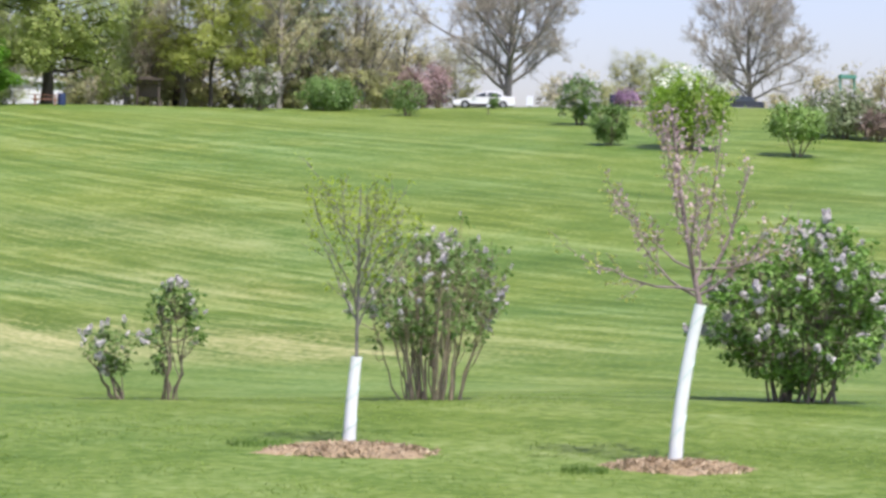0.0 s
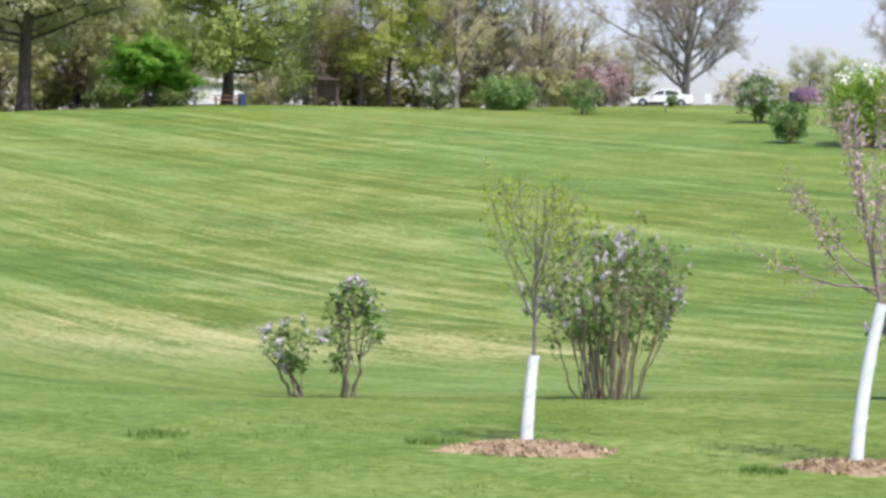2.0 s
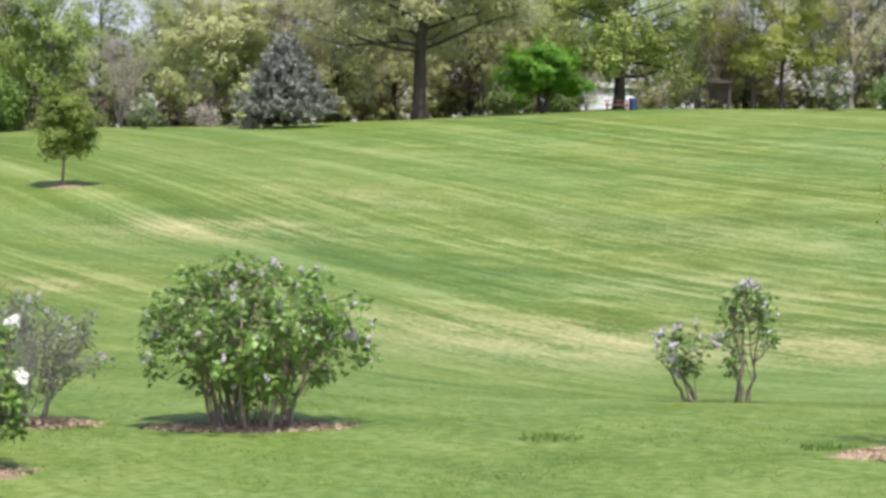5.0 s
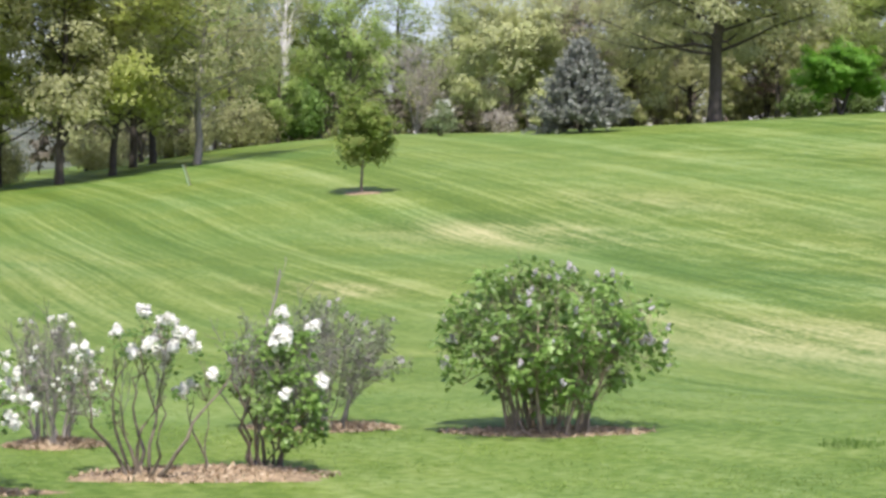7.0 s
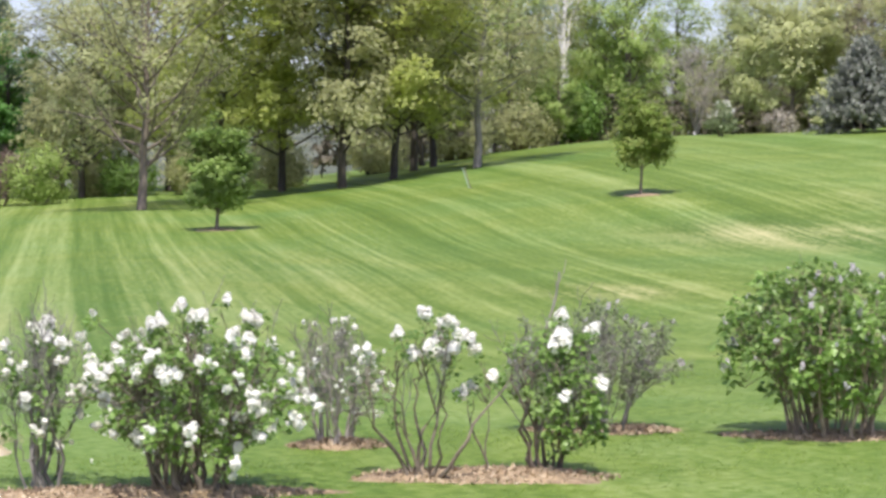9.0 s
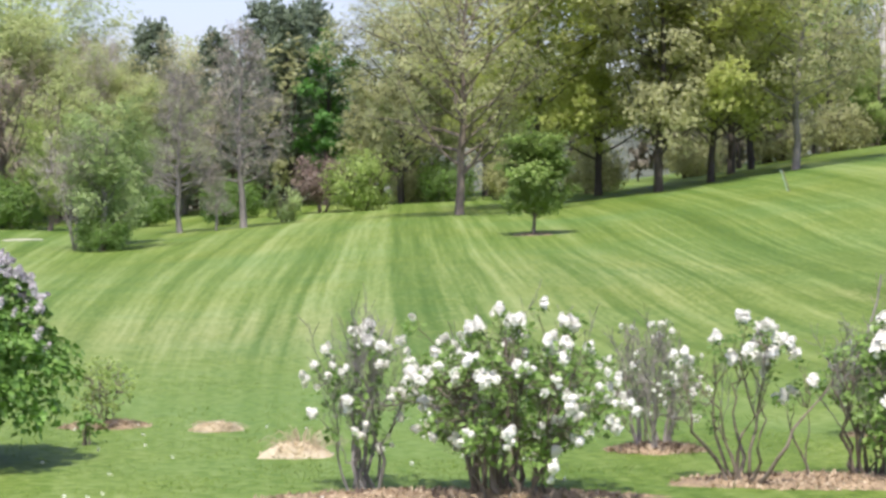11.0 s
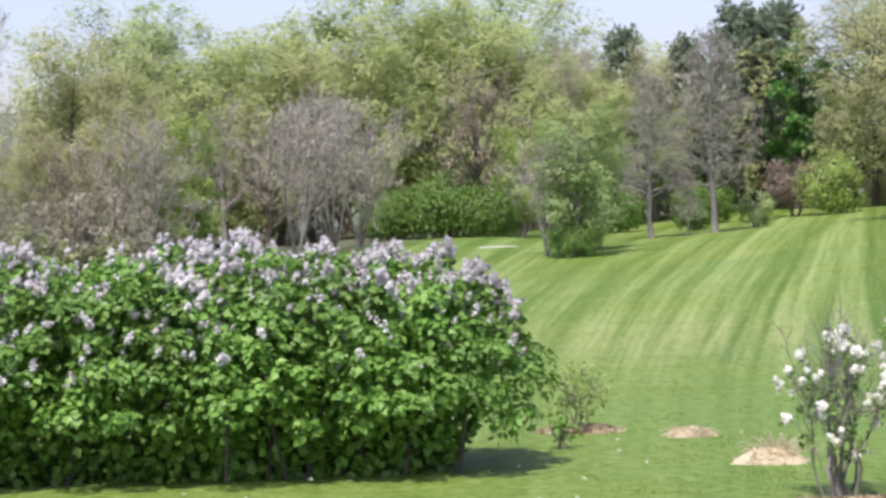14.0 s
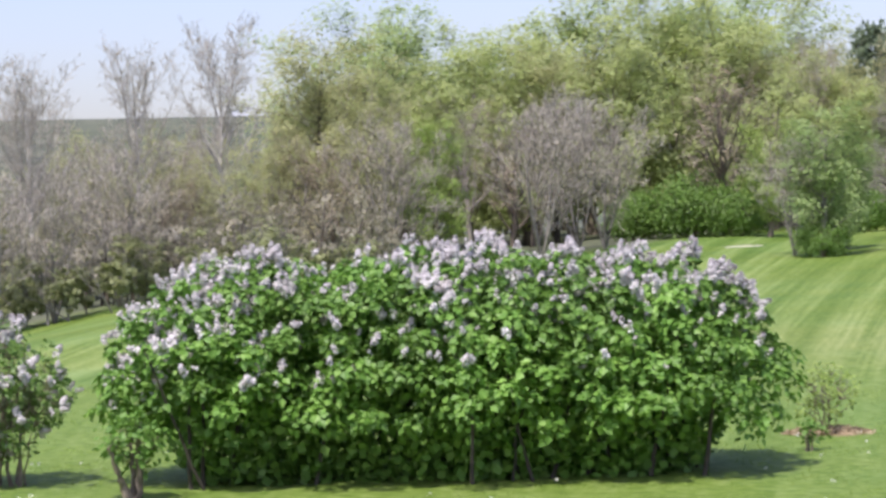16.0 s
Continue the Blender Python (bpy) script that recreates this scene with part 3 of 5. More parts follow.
# ---- ground ----
def make_ground():
    az = np.concatenate([np.arange(-180, -82, 6), np.arange(-82, -70, 2), np.arange(-70, 16, 0.45), np.arange(16, 30, 2), np.arange(30, 180, 6)])
    d = np.concatenate([np.linspace(0.3, 14, 14), np.arange(14.6, 60, 0.6), np.arange(60, 182, 1.2), np.geomspace(183, 3000, 40)])
    A, D = np.meshgrid(az, d, indexing="ij")
    X, Y, Z = D * np.sin(np.radians(A)), D * np.cos(np.radians(A)), rise(A, D)
    v = np.stack([X, Y, Z], -1).reshape(-1, 3)
    na, nd = len(az), len(d)
    i = np.arange(na * nd).reshape(na, nd)
    nxt = np.roll(i, -1, 0)
    f = np.stack([i[:, :-1], i[:, 1:], nxt[:, 1:], nxt[:, :-1]], -1).reshape(-1, 4)
    hub = np.concatenate([v, [[0, 0, float(rise(0, 0.0))]]])
    ring = i[:, 0]
    fan = np.stack([np.full(na, na * nd), ring, np.roll(ring, -1)], -1)
    tri = np.concatenate([f[:, [0, 1, 2]], f[:, [0, 2, 3]], fan])[:, ::-1].copy()
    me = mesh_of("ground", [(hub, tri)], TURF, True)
    x, y = hub[:, 0], hub[:, 1]
    q, far = np.degrees(np.arctan2(x, y)), np.hypot(x, y)
    across = 0.793 * x + 0.609 * y - 0.30 * np.logaddexp(0, (x + 8) / 8) * 8
    run = -0.609 * x + 0.793 * y
    fan = 0.6 * np.clip((-37.5 - q) / 7, 0, 1) * (q > -80)
    across = across * (1 - fan) + fan * 62 * np.radians(q + 37.5)
    patchy = np.clip((q + 31) / 12, 0, 1)
    run = run * (0.22 + 0.78 * patchy)
    at = me.attributes.new("patchy", "FLOAT", "POINT")
    at.data.foreach_set("value", np.clip(0.14 + 0.26 * patchy + 0.12 * np.clip((46 - far) / 14, 0, 1), 0, 0.75).astype(np.float32))
    at = me.attributes.new("even", "FLOAT", "POINT")
    at.data.foreach_set("value", np.clip(0.55 * np.clip((36 - far) / 10, 0, 1) * np.clip((-30 - q) / 8, 0, 1) + 0.26 * (1 - patchy) + 0.12 * np.clip((52 - far) / 14, 0, 1) + patchy * (0.12 + 0.3 * np.sin(x / 11 + 1.7 * np.sin(y / 13)) * np.sin(y / 8 + x / 23)), 0, 0.8).astype(np.float32))
    at = me.attributes.new("mow", "FLOAT_VECTOR", "POINT")
    at.data.foreach_set("vector", np.stack([across + 0.5 * np.sin(run / 17), run, 0 * x], -1).astype(np.float32).ravel())
    edge = np.interp(q, [-75, -64, -58, -50, -45, -40, -30, -22, -8, 12], [84, 92, 100, 118, 146, 172, 184, 184, 186, 220])
    at = me.attributes.new("wood", "FLOAT", "POINT")
    at.data.foreach_set("value", np.clip((far - edge) / 8, 0, 1).astype(np.float32))
    dry = 0.02 + 0 * x
    for azc, dc, wa, wd, k in ((-9, 52, 7, 4, 1.4), (-3, 50, 5, 3, 0.8), (-14, 46, 5, 4, 0.6), (-24.8, 57, 1.6, 2.2, 1.6), (-20, 79, 3.0, 4, 1.3), (-16.5, 92, 2.5, 4, 0.5), (-33, 60, 4, 12, 0.25), (-40, 45, 8, 8, 0.35), (-7, 66, 4, 5, 0.45), (-8, 82, 5, 6, 0.35)):
        dry = dry + k * np.exp(-((q - azc) / wa) ** 2 - ((far - dc) / wd) ** 2)
    # darker bands: heading, distance, half widths and strength of each
    dark_band = 0 * x
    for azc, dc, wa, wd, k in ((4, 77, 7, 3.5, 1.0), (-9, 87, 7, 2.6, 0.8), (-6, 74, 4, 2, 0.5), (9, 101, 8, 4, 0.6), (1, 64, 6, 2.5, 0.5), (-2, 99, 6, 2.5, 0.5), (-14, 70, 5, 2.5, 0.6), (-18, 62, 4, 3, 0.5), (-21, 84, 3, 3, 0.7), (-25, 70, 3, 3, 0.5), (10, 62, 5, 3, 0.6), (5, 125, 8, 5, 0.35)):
        dark_band = dark_band + k * np.exp(-((q - azc) / wa) ** 2 - ((far + 1.5 * np.sin(q / 2.1) + 0.8 * np.sin(q * 1.3) - dc) / wd) ** 2)
    at = me.attributes.new("dark_band", "FLOAT", "POINT")
    at.data.foreach_set("value", np.clip(dark_band, 0, 1).astype(np.float32))
    at = me.attributes.new("dry", "FLOAT", "POINT")
    at.data.foreach_set("value", np.clip(dry, 0, 1).astype(np.float32))
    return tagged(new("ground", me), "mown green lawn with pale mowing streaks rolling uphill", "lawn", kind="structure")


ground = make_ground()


def make_grass():
    """Short blades over the near lawn, thicker in some tufts than in others."""
    k = 260000
    d = 14.5 + 24 * rng.beta(1.1, 2.0, k)
    az = rng.uniform(-68, 13, k)
    x, y = d * np.sin(np.radians(az)), d * np.cos(np.radians(az))
    tuft = np.sin(x * 2.9 + 2 * np.sin(y * 1.3)) * np.sin(y * 2.3 + 1.7 * np.sin(x * 1.1)) + 0.7 * np.sin(x * 0.7 + y * 0.43) * np.sin(y * 0.9 - x * 0.31)
    keep = rng.uniform(0, 1, k) < np.clip(0.45 + 0.45 * tuft, 0.06, 1)
    x, y, d, az, tuft = x[keep], y[keep], d[keep], az[keep], tuft[keep]
    k = len(x)
    p = np.stack([x, y, rise(az, d)], -1)
    h = rng.uniform(0.008, 0.02, k) * (1 + 0.35 * np.clip(tuft, -1, 1.5))
    lean = unit(rng.normal(0, 1, (k, 3)) * np.array([1, 1, 0])) * rng.uniform(0.02, 0.05, (k, 1))
    w = unit(rng.normal(0, 1, (k, 3)) * np.array([1, 1, 0])) * rng.uniform(0.003, 0.007, (k, 1))
    top = p + lean
    top[:, 2] = p[:, 2] + h
    v = np.stack([p - w, p + w, top], 1).reshape(-1, 3)
    me = mesh_of("grass", [(v, np.arange(3 * k).reshape(-1, 3))], BLADE)
    return tagged(new("grass", me), "short mown green grass blades", "grass", kind="stuff")


make_grass()

# ---- woods and trees behind the lawn ----
def wood(protos, spots):
    for i, (k, az, dist, s) in enumerate(spots):
        again(protos[k], az, dist, (i * 137) % 360, s)


T = {}
T["yellow"] = settle(tree("deciduous_tree", "tall spreading tree in yellow-green spring leaf", 13.5, 9.4, BARK_DARK, L_YELLOW, 0.16, 0.23, 20, limbs=40, sub=6, girth=0.2, up=0.3, angle=66, group="trees of the woods"), -34.4, 121, 0)
settle(tree("deciduous_tree", "tall tree with grey limbs showing through thin tan-olive leaf", 13.5, 9.4, BARK, L_OLIVE, 0.15, 0.17, 7, limbs=38, sub=7, girth=0.2, up=0.35, angle=64, twig=4, twigs_seen=True, group="trees of the woods"), -36.3, 111, 0)
T["olive"] = settle(tree("deciduous_tree", "tall tree with sparse olive spring leaf", 14, 8.5, BARK_DARK, L_OLIVE, 0.13, 0.21, 19, limbs=40, sub=6, angle=64, up=0.35, girth=0.22, puff=0.12, group="trees of the woods"), -31.3, 121, 40)
T["fresh"] = settle(tree("deciduous_tree", "tall oval tree in fresh green leaf", 14, 7.5, BARK, L_FRESH, 0.08, 0.21, 18, limbs=30, sub=6, puff=0.13, profile="oval", group="trees of the woods"), -24.2, 172, 0)
T["bare"] = settle(tree("bare_tree", "bare grey-brown tree with fine twigs just budding", 13, 8, BARK_PALE, L_GREYTAN, 0.2, 0.10, 5, limbs=20, angle=44, up=0.8, twig=5, twigs_seen=True, group="trees of the woods"), -61.2, 118, 0, 0.5)
T["birch"] = settle(tree("birch_tree", "slender bare tree with whitish bark and fine grey twigs", 10, 5.6, BARK_BIRCH, L_TAN, 0.4, 0.07, 3, limbs=24, angle=42, up=0.9, twig=4, girth=0.14, twigs_seen=True, group="trees of the woods"), -62.25, 108, 0)
T["oak"] = settle(tree("oak_tree", "wide bare oak with dark crooked limbs and a haze of buds", 13, 13, BARK_GREY, L_TAN, 0.09, 0.11, 15, limbs=28, angle=60, up=0.5, profile="round", girth=0.34, sub=9, twig=9, twigs_seen=True, group="trees of the woods"), 1.56, 186, 0)
T["thicket"] = settle(tree("thicket_tree", "low grey-brown thicket tree with many bare stems", 6.2, 5.5, BARK_GREY, L_GREYTAN, 0.1, 0.1, 3, limbs=26, forks=4, angle=40, up=0.7, sub=6, twig=4, twigs_seen=True, group="trees of the woods"), -56, 108, 0)
T["larch"] = settle(tree("larch_tree", "slim conical grey larch with bare tan twigs", 10, 4.6, BARK_GREY, L_TAN, 0.22, 0.08, 2, limbs=42, angle=74, up=0.3, profile="cone", twig=5, sub=6, girth=0.15, twigs_seen=True, group="trees of the woods"), -41.71, 114.5, 0, 1.08)
T["pine"] = settle(conifer("pine_tree", "dark green pine above the woods", 14, 10, L_PINE, 0.06, 0.36, 90, 52, rise_up=0.12, slim=0.4, taper=0.8), -41.1, 158, 0)
T["spring"] = settle(tree("deciduous_tree", "tall airy tree in light green spring leaf", 14.5, 10, BARK, L_SPRING, 0.12, 0.24, 27, limbs=32, sub=6, angle=56, up=0.45, puff=0.13, group="trees of the woods"), -55.2, 158, 0, 0.93)
T["moss"] = settle(tree("deciduous_tree", "tree in soft yellow-green spring leaf", 12, 8.5, BARK, L_MOSS, 0.08, 0.235, 23, limbs=30, sub=6, angle=56, up=0.4, puff=0.13, group="trees of the woods"), -50.9, 158, 0, 1.2)
T["russet"] = settle(tree("budding_tree", "tree with red-brown buds and fine dark twigs", 9, 6.5, BARK, L_RUSSET, 0.12, 0.15, 8, limbs=24, angle=48, up=0.7, twig=3, twigs_seen=True, group="trees of the woods"), -18.4, 166, 0)
T["tanbud"] = settle(tree("budding_tree", "tall tree with tan-green buds on grey limbs", 12, 9, BARK_GREY, L_TANGREEN, 0.12, 0.19, 10, limbs=24, angle=50, up=0.6, twig=3, twigs_seen=True, group="trees of the woods"), -4.2, 180, 0, 0.9)
T["bud"] = settle(tree("deciduous_tree", "budding tree with pale stems and thin olive leaf", 9.5, 7, BARK_PALE, L_OLIVE, 0.12, 0.16, 6, limbs=22, forks=2, angle=45, up=0.7, twig=5, twigs_seen=True, group="trees of the woods"), -57.2, 122, 0)
T["sage"] = settle(tree("small_tree", "young tree in thin grey-green leaf beside a bare thicket", 5.6, 3.4, BARK_GREY, L_SAGE, 0.06, 0.13, 10, limbs=30, angle=50, up=0.5, puff=0.13, group="trees of the woods"), -45.25, 97, 0)
T["brush"] = settle(bush("understorey_shrub", "dim green understorey shrub under the trees", 4.5, 2.8, L_OLIVE, 0.2, 4000, bottom=0.02), -33, 136, 0)
T["greenbrush"] = settle(bush("understorey_shrub", "leafy green shrub at the wood's edge", 5.2, 3.3, L_BRUSH, 0.2, 6000, bottom=0.02), -48.5, 128, 0, 0.98)

wood(T, [
    ("yellow", -32.8, 128, 1.0), ("yellow", -29.0, 140, 1.0), ("yellow", -30, 123.5, 0.92), ("greenbrush", -25.7, 169, 1.3), ("brush", -25.6, 173, 1.2), ("brush", -26.8, 165, 1.2), ("olive", -29.5, 134, 1.0), 
    ("fresh", -28.6, 160, 1.0), ("olive", -35.6, 150, 1.1), ("fresh", -37.4, 150, 0.9), ("yellow", -26.4, 178, 0.9),
    ("larch", -43.3, 113, 0.86), ("larch", -42.4, 113, 0.36), ("pine", -39.9, 160, 1.0), ("pine", -42.4, 165, 0.9), ("pine", -43.9, 156, 0.93), ("pine", -40.6, 152, 0.95), ("pine", -52.3, 200, 1.15),
    ("spring", -47.6, 158, 1.02), ("spring", -49.3, 165, 1.05), ("fresh", -51.4, 168, 1.1), ("fresh", -53.6, 160, 0.98), ("spring", -56.3, 152, 1.02), ("olive", -57.6, 126, 0.88), ("spring", -57.9, 156, 0.72), ("bud", -58.4, 118, 0.75), ("bud", -56.4, 112, 0.75), ("bud", -59.8, 108, 0.6), ("russet", -61.4, 106, 0.5), ("bud", -62.9, 104, 0.5), ("russet", -57.4, 110, 0.6), ("bud", -60.6, 116, 0.6), ("bud", -62.0, 112, 0.6), ("bud", -63.8, 106, 0.6), ("moss", -50.4, 140, 0.85), ("moss", -47.2, 150, 1.0), ("moss", -52.6, 142, 0.9), ("fresh", -54.9, 112, 0.5), ("moss", -55.6, 134, 0.82), ("moss", -57.0, 140, 0.68), ("moss", -53.8, 150, 1.0), ("russet", -47.6, 128, 0.9), ("russet", -52.9, 126, 0.75), ("russet", -58.0, 122, 0.7), ("moss", -48.8, 155, 1.05), ("moss", -58.9, 146, 0.5), ("moss", -45.2, 140, 0.7), ("spring", -43.6, 146, 0.5), ("moss", -42.9, 172, 0.9), ("olive", -45.3, 165, 0.85),
    ("olive", -58.4, 150, 0.55), ("olive", -46.2, 150, 0.78), ("olive", -51.8, 140, 0.8), ("olive", -56.2, 138, 0.72), ("birch", -60.15, 112, 1.1), ("birch", -64.85, 104, 1.0), ("birch", -65.2, 107, 0.9), ("bare", -63.4, 116, 0.5),
    ("birch", -66.6, 112, 0.95), ("bare", -54.0, 132, 0.6), ("thicket", -50.6, 118, 1.05), ("thicket", -52.2, 114, 1.1), ("thicket", -51.3, 121, 1.1),
    ("thicket", -62.8, 96, 0.9), ("thicket", -64.4, 92, 0.85), ("thicket", -66, 90, 0.9),
    ("olive", -63.5, 122, 0.55), ("olive", -61.4, 126, 0.55), ("olive", -65.8, 128, 0.5), ("thicket", -45.9, 99, 0.72), ("greenbrush", -47.3, 126, 0.8), ("greenbrush", -49.8, 130, 0.75), ("greenbrush", -45.2, 97, 0.45), ("greenbrush", -42.0, 134, 0.7),
    ("greenbrush", -44.2, 128, 0.7), ("greenbrush", -11.35, 174, 0.5), ("thicket", -10.75, 180, 0.55), ("greenbrush", -36.6, 140, 0.7), ("brush", -30.4, 150, 1.0), ("brush", -28.3, 158, 1.0), ("brush", -34.8, 140, 1.0), ("brush", -37.4, 142, 0.7),
    ("fresh", -46.5, 122, 0.42), ("sage", -44.6, 103, 0.8), ("moss", -46.6, 168, 1.2), ("olive", -20.8, 200, 1.0), ("olive", -17.0, 178, 0.9), ("olive", -15.6, 186, 1.0), ("olive", -13.4, 182, 1.0), ("yellow", -12.8, 192, 1.0),
    ("bare", -11.4, 200, 1.0), ("tanbud", -8.0, 192, 1.0), ("bare", -7.2, 200, 1.0), ("tanbud", -6.6, 182, 0.9), ("bare", -4.6, 192, 0.95), ("tanbud", -3.2, 188, 0.85), ("bare", -2.3, 192, 0.9),
    ("olive", -37.75, 140, 0.92), ("olive", -44.4, 148, 0.7), ("bare", -45.4, 146, 0.75), ("tanbud", -43.2, 152, 0.8), ("moss", -45.9, 155, 0.8), ("tanbud", -1.1, 196, 0.7), ("tanbud", -5.2, 190, 0.95), ("russet", -7.4, 180, 0.7), ("russet", -0.2, 205, 0.6), ("oak", 7.6, 188, 0.68), ("olive", 4.6, 212, 0.46), ("moss", 5.4, 216, 0.46), ("brush", 3.9, 206, 1.2), ("brush", 6.6, 208, 1.1), ("olive", 0.2, 230, 0.6), ("thicket", 3.0, 250, 0.8), ("thicket", 9.3, 240, 0.8)])
T["yellow2"] = settle(tree("deciduous_tree", "broad round tree in yellow-green leaf with low limbs", 11.5, 9.4, BARK_DARK, L_LIME, 0.2, 0.21, 30, limbs=44, sub=6, up=0.12, angle=76, girth=0.42, puff=0.13, group="trees of the woods"), -9.95, 168, 30)
settle(tree("oak_tree", "large old oak with a thick dark trunk and olive leaf", 15, 15, BARK_DARK, L_OLIVE, 0.3, 0.22, 40, limbs=34, angle=80, up=0.3, profile="wide", girth=0.45), -14.96, 153, 0)
settle(conifer("blue_spruce", "blue-grey spruce with branches down to the lawn", 5.5, 6.3, L_BLUE, 0.02, 0.24, 190, 70, rise_up=0.22, slim=0.45, taper=1.0), -18.3, 141.5, 0)
settle(tree("maple_tree", "small umbrella-shaped maple in vivid green leaf", 3.75, 4.4, BARK_DARK, L_VIVID, 0.42, 0.17, 44, limbs=36, forks=2, angle=58, up=0.35, puff=0.13, girth=0.2), -11.85, 160, 0, 0.94)
settle(tree("pale_oval_tree", "rounded tree covered in pale yellow-green catkins", 8.0, 7.4, BARK, L_PALE, 0.1, 0.2, 30, limbs=30, puff=0.11), -20.1, 158, 0)
settle(tree("sycamore_tree", "tall tree with bare white upper limbs", 14.5, 7, BARK_WHITE, None, 0.45, limbs=9, angle=36, up=0.9, twig=2, girth=0.36, twigs_seen=True), -25.71, 170, 0)
settle(tree("young_maple", "young round-crowned maple with reddish new leaf in a mulch ring", 3.35, 2.0, BARK, L_MAPLERED, 0.34, 0.11, 15, limbs=44, puff=0.2, girth=0.06), -23.8, 93.2, 0)
settle(tree("young_maple", "young round-crowned maple in green leaf in a mulch ring", 3.6, 2.0, BARK, L_MAPLE, 0.2, 0.12, 15, limbs=44, puff=0.18, girth=0.065), -34.44, 86, 0)

settle(tree("deciduous_tree", "slim tree in deep vivid green leaf", 11, 3.6, BARK_DARK, L_DEEP, 0.2, 0.2, 10, profile="oval"), -39.65, 147, 0)
settle(tree("deciduous_tree", "pale-trunked tree with thin olive leaf and long low limbs", 13, 8.5, BARK_GREY, L_OLIVE, 0.2, 0.17, 14, limbs=34, angle=72, up=0.3, girth=0.2), -27.9, 123, 0)
settle(bush("juniper_bush", "low dark green juniper under the maple", 3.6, 1.7, L_JUNIPER, 0.2, 2600, bottom=0.0), -12.75, 166, 0)
settle(bush("juniper_bush", "low dark green juniper under the maple", 2.6, 1.3, L_JUNIPER, 0.2, 1800, bottom=0.0), -11.25, 166, 0)
settle(bush("red_leaved_shrub", "brown-red leaved shrub at the wood's edge", 3.6, 3.2, L_RED, 0.18, 3200, bottom=0.2), -39.75, 134, 0)
settle(bush("round_shrub", "light green rounded shrub at the wood's edge", 4.0, 3.4, L_FRESH, 0.2, 3600, bottom=0.02), -38.75, 131, 0)
settle(bush("round_shrub", "small green shrub beside the larches", 1.9, 1.9, L_SPRING, 0.17, 1400, bottom=0.05), -40.7, 119, 0)
settle(bush("round_shrub", "small dark shrub beside the larches", 1.8, 1.5, L_DARK, 0.17, 1300, bottom=0.02), -42.3, 122, 0)
settle(bush("pale_shrub", "pale grey-green shrub at the top of the lawn", 2.0, 2.1, L_GREY, 0.16, 1300, bottom=0.05, flower=F_WHITE, flower_n=14, flower_size=0.2), -21.8, 142, 0)
settle(bush("pale_shrub", "pale tan shrub beside the spruce", 2.0, 1.5, L_TAN, 0.16, 1300, bottom=0.02), -20.35, 150, 0)
settle(bush("redbud_tree", "dusty pink redbud under the tall trees", 4.5, 5.2, F_PINK, 0.2, 1500, bark=BARK_DARK, bottom=0.3), -13.75, 184, 0)
settle(bush("plum_tree", "dull pink-brown budding plum tree", 5.5, 6.5, L_RED, 0.2, 2600, bark=BARK_DARK, bottom=0.2), -6.9, 188, 0)
wood(T, [("yellow", -5.9, 176, 0.82), ("spring", -3.7, 188, 0.85), ("thicket", -22.4, 158, 0.85), ("fresh", -25.9, 166, 0.46), ("fresh", -24.9, 178, 0.95), ("fresh", -22.9, 186, 0.9), ("spring", -27.0, 176, 0.8), ("moss", -21.4, 184, 0.8), ("moss", -19.2, 180, 0.85), ("moss", -16.4, 196, 0.9), ("moss", -11.0, 190, 0.8), ("moss", -7.6, 184, 0.75), ("tanbud", -2.1, 186, 0.8), ("olive", -18.4, 170, 0.85)])

# ---- shrubs on the far slope ----
settle(bush("lilac_shrub", "pale mauve flowering lilac on the ridge", 2.8, 3.2, L_GREY, 0.2, 2600, flower=F_PALE, flower_n=70, flower_size=0.33, top_only=0.35), -4.67, 163, 0)
settle(bush("round_shrub", "dense rounded green shrub on the ridge", 4.3, 2.25, L_DARK, 0.2, 5000, bottom=0.02), -2.98, 164, 0)
settle(bush("dark_shrub", "dark olive shrub on the ridge", 2.9, 2.5, L_DARK, 0.16, 1700), -0.99, 156.5, 0)
settle(bush("redbud_shrub", "pink flowering redbud beside the road", 4.4, 3.2, F_PINK, 0.22, 2400, bark=BARK_DARK), -0.55, 176, 0)
settle(bush("lilac_shrub", "white flowering lilac on the far slope", 2.7, 3.2, L_DARK, 0.18, 3200, flower=F_MAUVE, flower_n=90, flower_size=0.28, top_only=0.25), 3.34, 146, 0)
settle(bush("small_shrub", "small green shrub on the far slope", 2.1, 2.4, L_DARK, 0.16, 2600), 4.11, 127.7, 0)
settle(bush("tall_lilac", "tall bright green shrub with white flowers on top", 4.3, 4.5, L_BRIGHT, 0.2, 6500, flower=F_WHITE, flower_n=60, flower_size=0.26, top_only=0.68), 6.04, 126.2, 0)
settle(bush("standard_shrub", "round green shrub on a short trunk", 3.1, 2.9, L_MID, 0.18, 3600, stems=4, bottom=0.28), 8.77, 124, 0)
settle(bush("lilac_shrub", "grey-mauve lilac on the far slope", 4.6, 2.75, L_GREY, 0.2, 4600, flower=F_MAUVE, flower_n=60, flower_size=0.3, top_only=0.4), 9.86, 137.5, 0)

settle(bush("magenta_shrub", "small shrub with purple-magenta flowers on the far slope", 2.1, 1.6, F_MAGENTA, 0.16, 1300, bottom=0.05), 4.5, 162, 0)
settle(bush("red_leaved_shrub", "reddish brown shrub on the far slope", 2.6, 1.9, L_RED, 0.18, 2200), 10.75, 136, 0)

